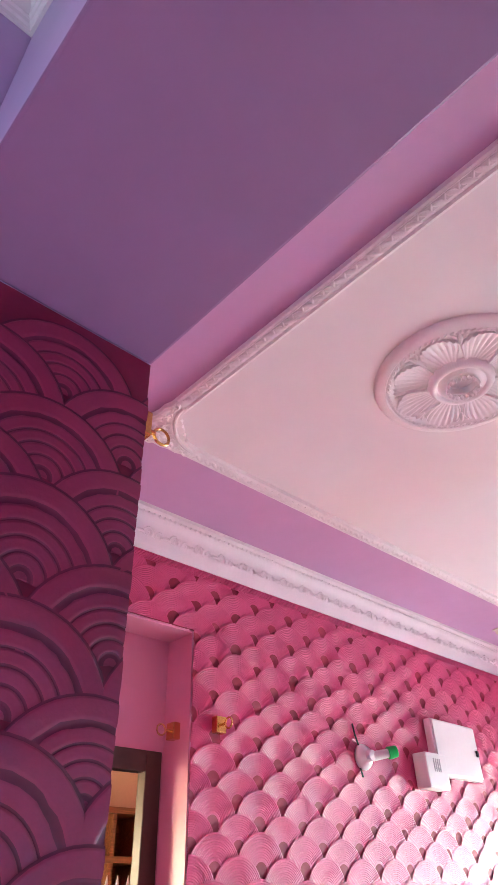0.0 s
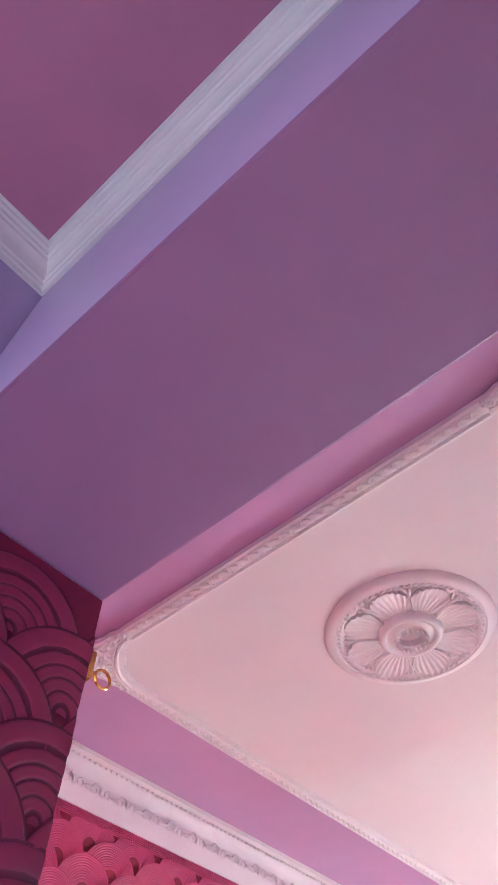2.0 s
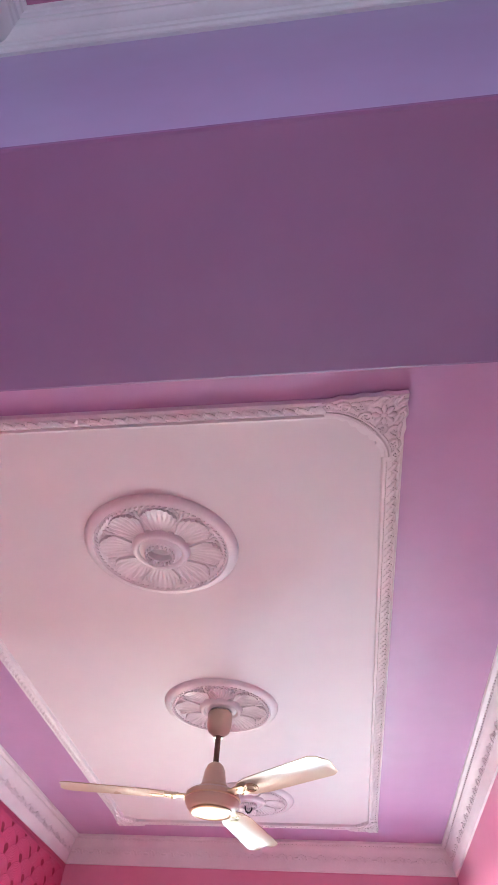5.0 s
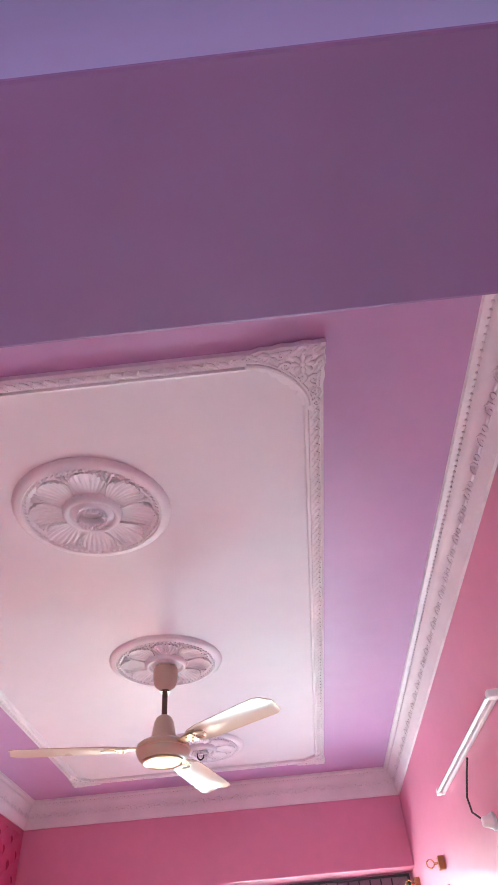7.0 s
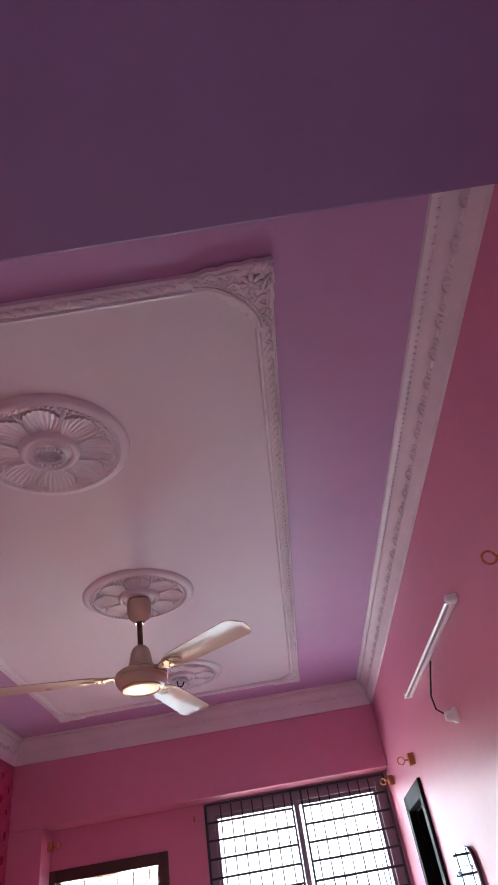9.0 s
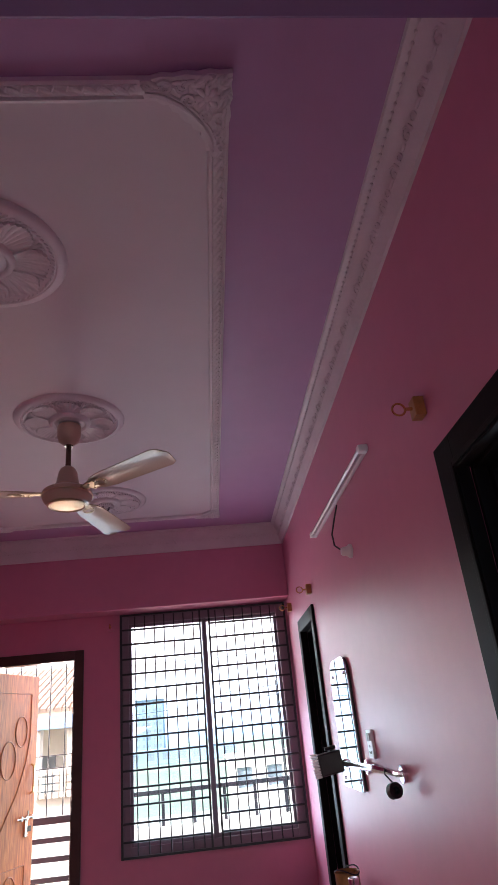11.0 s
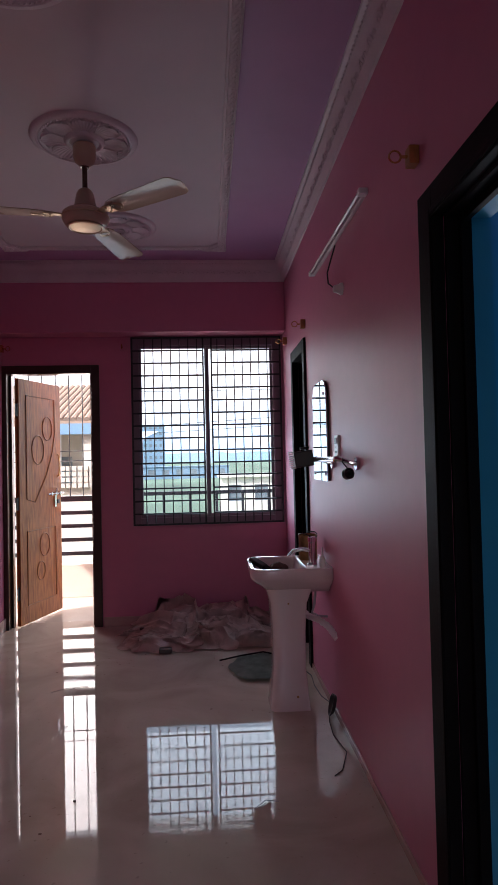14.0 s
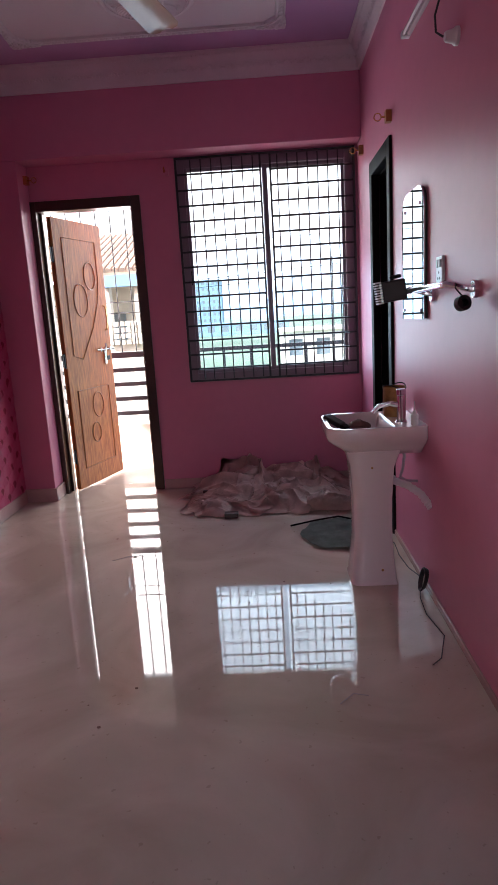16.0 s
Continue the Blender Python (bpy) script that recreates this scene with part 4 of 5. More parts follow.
lo = [bm.verts.new((XR - 0.0005, 3.26 + (y - 3.26) * 0.985, 1.49 + (z - 1.49) * 0.985)) for y, z in prof]
hi = [bm.verts.new((XR - 0.0118, 3.26 + (y - 3.26) * 0.985, 1.49 + (z - 1.49) * 0.985)) for y, z in prof]
bm.faces.new(hi)
for i in range(len(prof)):
    j = (i + 1) % len(prof)
    bm.faces.new((lo[i], lo[j], hi[j], hi[i]))
part("backing", bm, STEEL, mir, "dark mirror backing")
for y, z in ((3.10, 1.26), (3.42, 1.26), (3.12, 1.70), (3.40, 1.70)):
    bm = bmesh.new()
    cyl(bm, (XR - 0.018, y, z), (XR - 0.024, y, z), 0.008, seg=10)
    part("clip_screw", bm, CHROME, mir, "chrome mirror screw", smooth=True)

sw = thing("switch_plate", "small white plastic switch and socket plate", "switch", at=on_wall((XR, 2.84, 1.408), -X))
part("plate", boxes((-0.042, -0.052, 0, 0.042, 0.052, 0.012)), WHITEP, sw, bevel=0.004)
part("rocker", boxes((-0.028, 0.010, 0.012, -0.004, 0.040, 0.017)), GREYP, sw, bevel=0.002)
part("rocker", boxes((0.004, 0.010, 0.012, 0.028, 0.040, 0.017)), GREYP, sw, bevel=0.002)
bm = bmesh.new()
for x, y in ((0, -0.008), (-0.012, -0.030), (0.012, -0.030)):
    cyl(bm, (x, y, 0.0122), (x, y, 0.0135), 0.005, seg=10)
part("socket_hole", bm, BLACKP, sw)

rail = thing("towel_rail", "chrome towel rail on two curved wall brackets", "towel rail")
bm = bmesh.new()
cyl(bm, (1.912, 2.48, 1.343), (1.912, 3.06, 1.340), 0.0125)
part("bar", bm, CHROME, rail, smooth=True)
for y in (2.435, 2.96):
    bm = bmesh.new()
    tube(bm, [(1.912, y + 0.06, 1.342), (1.916, y + 0.03, 1.344), (1.935, y + 0.005, 1.338), (1.965, y - 0.005, 1.326), (1.992, y - 0.005, 1.322)], [0.015, 0.014, 0.011, 0.010, 0.012], 8)
    cyl(bm, (1.985, y - 0.005, 1.322), (1.999, y - 0.005, 1.322), 0.028)
    part("wall_bracket", bm, CHROME, rail, "curved chrome bracket", smooth=True)

brush = thing("dust_brush", "black dusting brush with white bristles on the towel rail", "brush")
bm = bmesh.new()
m = Matrix.Translation((1.862, 3.035, 1.350)) @ Matrix.Rotation(radians(-8), 4, "Y")
box(bm, -0.060, -0.03, -0.045, 0.040, 0.03, 0.040, m)
box(bm, -0.02, -0.012, 0.045, 0.030, 0.012, 0.060, m)
part("brush_head", bm, BLACKP, brush, bevel=0.008)
bm = bmesh.new()
for i in range(9):
    for j in range(3):
        box(bm, -0.084, -0.026 + j * 0.022, -0.046 + i * 0.0105, -0.059, -0.018 + j * 0.022, -0.040 + i * 0.0105, m)
part("bristle_row", bm, WHITEP, brush, "short white bristles")
roll = thing("tape_roll", "black tape roll hanging from the towel rail bracket", "tape roll")
bm = bmesh.new()
k = Matrix.Translation((1.945, 2.400, 1.280)) @ Matrix.Rotation(radians(80), 4, "X") @ Matrix.Rotation(radians(15), 4, "Y")
lathe(bm, [(0.013, -0.013), (0.024, -0.013), (0.024, 0.013), (0.013, 0.013), (0.013, -0.013)], k, 24)
part("tape", bm, BLACKP, roll, smooth=True)
bm = bmesh.new()
tube(bm, [(1.945, 2.407, 1.303), (1.925, 2.41, 1.328), (1.930, 2.43, 1.344), (1.940, 2.435, 1.332)], 0.0025, 5)
part("string", bm, BLACKP, roll)

# ---- washbasin ----
basin = thing("washbasin", "white ceramic washbasin on a full pedestal against the pink wall", "washbasin")
BX0, BX1, BY0, BY1, BZ = 1.558, 1.997, 3.075, 3.545, 0.795


def rrect(x0, x1, y0, y1, r, n=6, front=1.0):
    """A rounded rectangle; the corners away from the wall are rounder."""
    pts = []
    for cx, cy, a, k in ((x1 - 0.012, y1 - 0.012, 0, 0.012), (x0 + r * front, y1 - r * front, 90, r * front), (x0 + r * front, y0 + r * front, 180, r * front), (x1 - 0.012, y0 + 0.012, 270, 0.012)):
        for i in range(n + 1):
            t = radians(a + 90 * i / n)
            pts.append((cx + k * math.cos(t), cy + k * math.sin(t)))
    return pts


def loft(bm, layers, cap0=True, cap1=True):
    rings = [[bm.verts.new((x, y, z)) for x, y in pts] for pts, z in layers]
    for a, b in zip(rings, rings[1:]):
        for i in range(len(a)):
            j = (i + 1) % len(a)
            bm.faces.new((a[i], a[j], b[j], b[i]))
    if cap0:
        bm.faces.new(rings[0])
    if cap1:
        bm.faces.new(rings[-1])


bm = bmesh.new()
loft(bm, [(rrect(1.655, 1.99, 3.17, 3.45, 0.07), 0.655), (rrect(1.62, 1.992, 3.125, 3.495, 0.08), 0.690), (rrect(1.585, 1.995, 3.095, 3.525, 0.085), 0.715),
          (rrect(BX0 + 0.006, BX1, BY0 + 0.004, BY1 - 0.004, 0.085), 0.735), (rrect(BX0, BX1, BY0, BY1, 0.09), 0.750), (rrect(BX0, BX1, BY0, BY1, 0.09), 0.785), (rrect(BX0 + 0.004, BX1, BY0 + 0.004, BY1 - 0.004, 0.088), BZ),
          (rrect(BX0 + 0.022, 1.860, BY0 + 0.024, BY1 - 0.024, 0.075), BZ), (rrect(BX0 + 0.032, 1.852, BY0 + 0.032, BY1 - 0.032, 0.07), BZ - 0.010),
          (rrect(BX0 + 0.060, 1.835, BY0 + 0.060, BY1 - 0.060, 0.07), BZ - 0.075), (rrect(BX0 + 0.11, 1.79, BY0 + 0.12, BY1 - 0.12, 0.05), BZ - 0.110)])
part("bowl", bm, CERAMIC, basin, smooth=True)
bm = bmesh.new()
loft(bm, [(rrect(1.655, 1.870, 3.135, 3.375, 0.045, front=1.0), 0.031), (rrect(1.660, 1.865, 3.14, 3.37, 0.045), 0.06), (rrect(1.678, 1.850, 3.150, 3.36, 0.05), 0.25),
          (rrect(1.678, 1.852, 3.150, 3.365, 0.05), 0.45), (rrect(1.668, 1.862, 3.145, 3.39, 0.06), 0.60), (rrect(1.64, 1.90, 3.14, 3.44, 0.07), 0.70)])
part("pedestal", bm, CERAMIC, basin, "glossy white full pedestal", smooth=True)
bm = bmesh.new()
cyl(bm, (1.76, 3.160, 0.60), (1.76, 3.143, 0.60), 0.005, seg=12)
part("fixing_plug", bm, RUST, basin, "brown fixing screw")
bm = bmesh.new()
cyl(bm, (1.80, 3.150, 0.105), (1.80, 3.138, 0.105), 0.006, seg=12)
part("fixing_plug", bm, RUST, basin, "brown fixing screw")
bm = bmesh.new()
cyl(bm, (1.72, 3.31, BZ - 0.112), (1.72, 3.31, BZ - 0.107), 0.024)
part("drain", bm, CHROME, basin, "chrome drain", smooth=True)
tap = thing("tap", "chrome pillar tap on the washbasin ledge", "tap")
bm = bmesh.new()
lathe(bm, [(0.001, BZ), (0.028, BZ), (0.028, BZ + 0.006), (0.019, BZ + 0.012), (0.019, BZ + 0.125), (0.022, BZ + 0.128), (0.022, BZ + 0.150), (0.018, BZ + 0.154), (0.001, BZ + 0.154)], Matrix.Translation((1.902, 3.19, 0)), 20)
part("tap_body", bm, CHROME, tap, smooth=True)
bm = bmesh.new()
tube(bm, [(1.895, 3.19, BZ + 0.080), (1.85, 3.19, BZ + 0.090), (1.80, 3.195, BZ + 0.078), (1.775, 3.195, BZ + 0.050)], [0.013, 0.012, 0.011, 0.010], 10)
part("spout", bm, CHROME, tap, smooth=True)
pump = thing("small_bottle", "small pale plastic bottle with a thin nozzle on the basin ledge", "bottle")
bm = bmesh.new()
lathe(bm, [(0.001, BZ), (0.016, BZ), (0.017, BZ + 0.004), (0.017, BZ + 0.045), (0.009, BZ + 0.055), (0.008, BZ + 0.062), (0.004, BZ + 0.066), (0.003, BZ + 0.105), (0.001, BZ + 0.105)], Matrix.Translation((1.945, 3.115, 0)), 16)
part("bottle", bm, WHITEP, pump, smooth=True)
tin = thing("paint_tin", "open rusty paint tin standing on the basin ledge", "paint tin")
bm = bmesh.new()
lathe(bm, [(0.050, BZ + 0.006), (0.001, BZ + 0.006), (0.001, BZ + 0.001), (0.053, BZ + 0.001), (0.053, BZ + 0.135), (0.056, BZ + 0.140), (0.053, BZ + 0.143), (0.050, BZ + 0.140), (0.050, BZ + 0.006)], Matrix.Translation((1.912, 3.39, 0)), 28)
part("can", bm, RUST, tin, smooth=True)
bm = bmesh.new()
tube(bm, [(1.912 + 0.054 * math.cos(t), 3.39 + 0.054 * math.sin(t), BZ + 0.142 + 0.012 * math.sin(2 * t)) for t in (2 * math.pi * i / 28 for i in range(28))], 0.003, 5, closed=True)
part("rim", bm, STEEL, tin, "dark dented rim", smooth=True)
pb = thing("paint_brush", "dirty black paint brush lying in the washbasin", "paint brush")
bm = bmesh.new()
m = Matrix.Translation((1.615, 3.40, BZ - 0.012)) @ Matrix.Rotation(radians(-38), 4, "Z") @ Matrix.Rotation(radians(24), 4, "Y")
box(bm, -0.045, -0.030, -0.010, 0.055, 0.030, 0.014, m)
part("brush_hair", bm, BLACKP, pb, bevel=0.008)
bm = bmesh.new()
box(bm, 0.055, -0.026, -0.008, 0.090, 0.026, 0.012, m)
box(bm, 0.090, -0.013, -0.006, 0.19, 0.013, 0.010, m)
part("brush_handle", bm, BLACKF, pb, bevel=0.005)
lump = thing("rag_lump", "crumpled brown rag lying in the washbasin", "rag")
bm = bmesh.new()
ball(bm, (1.735, 3.37, BZ - 0.048), 0.05, (1.1, 0.8, 0.8), u=14, v=10)
for v in bm.verts:
    v.co += noise.noise_vector(v.co * 28) * 0.016
part("cloth", bm, mat("brown_rag", (0.12, 0.055, 0.045), 0.85, var=0.3, scale=20, fine=200, bump=0.5), lump, smooth=True)

pipe = thing("waste_pipe", "white ribbed plastic waste hose from the basin into the wall", "pipe")
bm = bmesh.new()
path = [Vector(p) for p in ((1.82, 3.32, 0.66), (1.85, 3.30, 0.54), (1.88, 3.25, 0.505), (1.925, 3.16, 0.505), (1.96, 3.08, 0.490), (1.985, 3.04, 0.455), (1.998, 3.03, 0.435))]
fine = []
for a, b in zip(path, path[1:]):
    fine += [a.lerp(b, i / 5) for i in range(5)]
fine.append(path[-1])
tube(bm, fine, [0.019 if i % 2 else 0.0155 for i in range(len(fine))], 12)
part("hose", bm, WHITEP, pipe, smooth=True)
bm = bmesh.new()
tube(bm, [(1.90, 3.19, 0.70), (1.915, 3.19, 0.64), (1.91, 3.20, 0.58), (1.90, 3.22, 0.53), (1.94, 3.26, 0.50), (1.998, 3.28, 0.49)], 0.007, 8)
part("inlet_hose", bm, GREYP, pipe, "thin grey inlet hose", smooth=True)

for o in (basin, tap, pump, tin, pb, lump, pipe):
    o.location = (0.004, -0.03, -0.03)

coil = thing("wire_coil", "black wire coil leaning on the skirting with a loose end", "wire coil")
bm = bmesh.new()
for k in range(4):
    tube(bm, [(1.965 + 0.004 * k + 0.012 * math.sin(t), 3.02 + 0.040 * math.cos(t) * (1 - 0.05 * k), 0.062 + 0.052 * math.sin(t) * (1 - 0.05 * k)) for t in (2 * math.pi * i / 24 for i in range(24))], 0.0042, 6, closed=True)
part("loops", bm, BLACKP, coil, smooth=True)
bm = bmesh.new()
tube(bm, [(1.965, 3.06, 0.02), (1.94, 2.95, 0.005), (1.93, 2.80, 0.004), (1.955, 2.62, 0.004), (1.90, 2.46, 0.004), (1.86, 2.42, 0.004)], 0.0022, 6)
tube(bm, [(1.97, 3.08, 0.05), (1.955, 3.25, 0.02), (1.95, 3.45, 0.006), (1.96, 3.62, 0.006), (1.93, 3.74, 0.006)], 0.003, 6)
part("loose_end", bm, BLACKP, coil, smooth=True)


# ---- heap on the floor ----
def crumple(name, x0, x1, y0, y1, nx, ny, shape, material, parent, thick=0.002):
    bm = bmesh.new()
    g = [[None] * (ny + 1) for _ in range(nx + 1)]
    for i in range(nx + 1):
        for j in range(ny + 1):
            u, v = i / nx, j / ny
            g[i][j] = bm.verts.new(shape(x0 + (x1 - x0) * u, y0 + (y1 - y0) * v, u, v))
    for i in range(nx):
        for j in range(ny):
            bm.faces.new((g[i][j], g[i + 1][j], g[i + 1][j + 1], g[i][j + 1]))
    r = bmesh.ops.solidify(bm, geom=bm.faces[:], thickness=thick)
    return part(name, bm, material, parent, smooth=True)


def folds(p, k):
    """Sharp creases like those of thin crumpled film."""
    return 1 - 2 * abs(noise.noise(Vector(p) * k))


def sheet_shape(x, y, u, v):
    q = Vector((x, y, 0))
    warp = Vector((noise.noise(q * 3.3 + Vector((0, 0, 2))), noise.noise(q * 3.3 + Vector((0, 0, 6))), 0)) * 0.16
    w = q + warp
    edge = max(0.0, min(1, 4.5 * min(u + 0.02, 1.02 - u, v * 1.1 + 0.02, (1 - v) * 3 + 0.2)))
    lobes = 0.5 + 0.8 * noise.noise(w * 2.9 + Vector((0, 0, 1.7)))
    body = 0.02 + 0.13 * max(0, lobes) * (0.45 + 0.9 * v)
    ridge = lambda k, s: (1 - min(1, 3.0 * abs(noise.noise(w * k + Vector((0, 0, s))))))
    cre = 0.075 * ridge(4.2, 0.3) ** 2 * (0.4 + v) + 0.030 * ridge(7.5, 4.1) + 0.009 * ridge(19, 8.0) + 0.005 * noise.noise(w * 60)
    ex = 0.12 * noise.noise(w * 4 + Vector((0, 0, 9))) + 0.06 * noise.noise(w * 11 + Vector((0, 0, 3)))
    ey = 0.13 * noise.noise(w * 3.5 + Vector((0, 0, 5))) + 0.06 * noise.noise(w * 10 + Vector((0, 0, 7)))
    return Vector((min(1.96, x + ex), min(YE - 0.02, y + ey), 0.004 + max(0, edge * (body + cre))))


heap = thing("plastic_sheet", "crumpled dusty clear plastic sheet heaped under the window", "plastic sheet")
crumple("sheet", 0.68, 1.90, 4.22, 4.97, 170, 110, sheet_shape, SHEET, heap)
dark = thing("brick", "dark broken brick under the plastic sheet", "brick")
part("block", boxes((0.80, 4.62, 0.002, 0.95, 4.72, 0.075)), BROWNF, dark, bevel=0.006)
dark2 = thing("brick", "small brown brick piece at the edge of the plastic sheet", "brick")
part("block", boxes((0.98, 4.19, 0.002, 1.07, 4.245, 0.035)), BROWNF, dark2, bevel=0.006)
rag = thing("floor_cloth", "flat grey-green dirty cloth lying on the floor beside the basin", "cloth")


def rag_shape(x, y, u, v):
    a, b = 2 * u - 1, 2 * v - 1
    r = max(abs(a), abs(b)) / max(1e-6, math.hypot(a, b)) if (a or b) else 1
    a, b = a * r, b * r
    w = 1 + 0.22 * noise.noise(Vector((a * 1.7, b * 1.7, 2.0)))
    px, py = 1.69 + 0.23 * a * w, 3.80 + 0.24 * b * w
    return Vector((px, py, 0.005 + 0.012 * max(0, folds((px, py, 1), 9)) + 0.006 * folds((px, py, 5), 25) * 0.5 + 0.004))


crumple("cloth", 0, 1, 0, 1, 40, 40, rag_shape, RAG, rag)
stick = thing("stick", "thin dark twig lying across the cloth", "stick")
bm = bmesh.new()
tube(bm, [(1.40, 3.98, 0.008), (1.55, 4.02, 0.022), (1.70, 4.06, 0.028), (1.84, 4.00, 0.012)], 0.006, 6)
part("twig", bm, BLACKF, stick)
debris = bmesh.new()
rnd = random.Random(11)
for _ in range(70):
    x, y = rnd.uniform(-0.4, 1.9), 5.0 - abs(rnd.gauss(0, 1.3))
    if y < 1.9:
        continue
    s = rnd.uniform(0.0015, 0.004)
    m = Matrix.Translation((x, y, s * 0.4)) @ Matrix.Rotation(rnd.uniform(0, 6), 4, "Z") @ Matrix.Diagonal((rnd.uniform(0.7, 2.2), 1, 0.6, 1))
    bmesh.ops.create_icosphere(debris, subdivisions=1, radius=s, matrix=m)
for x, y in ((0.71, 2.13), (0.79, 2.34), (0.35, 3.9), (0.52, 3.6)):
    bmesh.ops.create_icosphere(debris, subdivisions=1, radius=0.006, matrix=Matrix.Translation((x, y, 0.003)) @ Matrix.Diagonal((1.3, 1, 0.5, 1)))
tagged(part("floor_grit", debris, mat("brown_grit", (0.22, 0.15, 0.12), 0.8, var=0.4, scale=40), None), "scattered brown plaster crumbs on the polished floor", "grit", "", "stuff")
for pts, lab in ((((0.40, 3.55, 0.003), (0.48, 3.60, 0.004), (0.60, 3.62, 0.003)), "thin dark straw lying on the floor by the door"),
                 (((1.50, 2.21, 0.003), (1.55, 2.26, 0.006), (1.60, 2.25, 0.003)), "small pale paper strip on the polished floor")):
    st = thing("straw", lab, "straw")
    bm = bmesh.new()
    tube(bm, pts, 0.0016, 5)
    part("stem", bm, GREYP, st)

# ---- fittings on the west wall ----
mcb = thing("distribution_box", "white metal distribution box on the pink scalloped wall", "distribution box", at=on_wall((XL + 0.012, 3.385, 2.285), X))
part("body", boxes((-0.20, -0.128, 0, 0.20, 0.128, 0.040)), WHITEP, mcb, bevel=0.005)
lid = part("lid", boxes((-0.192, -0.120, 0.040, 0.192, 0.120, 0.048)), WHITEP, mcb, bevel=0.003)
part("latch", boxes((0.165, -0.018, 0.048, 0.185, 0.012, 0.056)), BLACKP, lid, "black latch", bevel=0.002)
mt = thing("meter_box", "small grey-white plastic meter box beside the distribution box", "meter box", at=on_wall((XL + 0.012, 3.125, 2.165), X))
part("case", boxes((-0.085, -0.075, 0, 0.085, 0.075, 0.075)), WHITEP, mt, bevel=0.008)
bm = bmesh.new()
for i in range(4):
    box(bm, -0.03 + i * 0.016, -0.005, 0.075, -0.022 + i * 0.016, 0.050, 0.0765)
part("label_bar", bm, GREYP, mt, "grey printed bars")
bl = thing("bulb_holder", "white angled bulb holder with a green cap", "bulb holder", at=on_wall((XL + 0.010, 2.66, 2.185), X))
bm = bmesh.new()
lathe(bm, [(0.001, 0), (0.050, 0), (0.052, 0.012), (0.044, 0.026), (0.026, 0.040), (0.022, 0.060), (0.001, 0.060)], seg=26)
part("rose_base", bm, WHITEP, bl, smooth=True)
bm = bmesh.new()
cyl(bm, (0.02, 0.0, 0.045), (0.075, 0.012, 0.085), 0.020, 0.018)
part("lamp_socket", bm, WHITEP, bl, smooth=True)
bm = bmesh.new()
cyl(bm, (0.075, 0.012, 0.085), (0.108, 0.020, 0.108), 0.026, 0.024)
part("cap", bm, GREENP, bl, "bright green cap", smooth=True, bevel=0.004)
bm = bmesh.new()
tube(bm, [(-0.025, 0.045, 0.008), (-0.045, 0.085, 0.010), (-0.050, 0.13, 0.006)], 0.004, 6)
part("wire", bm, STEEL, bl, "short loose wire")
bm = bmesh.new()
tube(bm, [(-0.030, -0.045, 0.008), (-0.02, -0.08, 0.010)], 0.004, 6)
part("wire", bm, STEEL, bl, "short loose wire")

# ---- the room behind the recess ----
shelf = thing("wall_shelf", "brown wooden wall shelf unit in the room behind the recess", "shelf")
for z in (1.30, 1.62, 1.88, 2.115):
    part("board", boxes((-2.49, 2.0, z, -2.20, 2.98, z + 0.032)), SHELFW, shelf, bevel=0.003)
for y in (2.0, 2.48, 2.70, 2.95):
    part("upright", boxes((-2.48, y, 0.0, -2.21, y + 0.025, 2.115)), SHELFW, shelf, bevel=0.002)
part("back_panel", boxes((-2.498, 2.0, 0.0, -2.482, 2.98, 2.145)), SHELFW, shelf)
fence = thing("picket_rail", "white pointed picket rail in the room behind the recess", "picket rail")
for i in range(12):
    y = 1.62 + i * 0.055
    bm = bmesh.new()
    cyl(bm, (-1.55, y, 0.0), (-1.55, y, 1.735), 0.010, seg=8)
    cyl(bm, (-1.55, y, 1.735), (-1.55, y, 1.80), 0.014, 0.001, seg=8)
    part("picket", bm, WHITEP, fence, smooth=True)
part("crossbar", boxes((-1.565, 1.55, 1.60, -1.535, 2.35, 1.63)), WHITEP, fence)

# ---- balcony ----
structure("balcony_floor", boxes((-1.6, 5.2, -0.16, 2.6, 6.35, -0.012)), mat("pale_balcony_tile", (0.52, 0.46, 0.39), 0.25, var=0.08, scale=3), "pale cream balcony floor", "floor")
structure("balcony_parapet", boxes((-1.6, 6.20, -0.012, 0.62, 6.35, 0.32)), PARAPET, "low cream plastered balcony parapet", "parapet", bevel=0.01)
structure("balcony_roof", boxes((-2.6, 5.2, 2.96, 4.4, 7.16, 3.10)), PARAPET, "plain concrete balcony roof slab", "roof")
bal = thing("balcony_railing", "dark iron balcony railing with flat rails and tall thin bars", "railing")
for z in (0.425, 0.565, 0.705, 0.84):
    part("rail", boxes((-1.6, 6.25, z - 0.020, 0.60, 6.285, z + 0.020)), STEEL, bal, bevel=0.004)
part("top_rail", boxes((-1.6, 6.24, 0.955, 0.60, 6.295, 1.010)), STEEL, bal, bevel=0.004)
for z in (1.37, 1.47, 2.42, 2.60):
    bm = bmesh.new()
    cyl(bm, (-1.6, 6.265, z), (0.6, 6.265, z), 0.005, seg=8)
    part("thin_rail", bm, STEEL, bal)
for i in range(17):
    x = -1.55 + i * 0.135
    bm = bmesh.new()
    cyl(bm, (x, 6.265, 1.0), (x, 6.265, 2.75), 0.006, seg=8)
    part("upright_bar", bm, STEEL, bal)
for x in (-1.58, 0.585):
    part("post", boxes((x - 0.02, 6.24, 0.32, x + 0.02, 6.29, 2.75)), STEEL, bal)

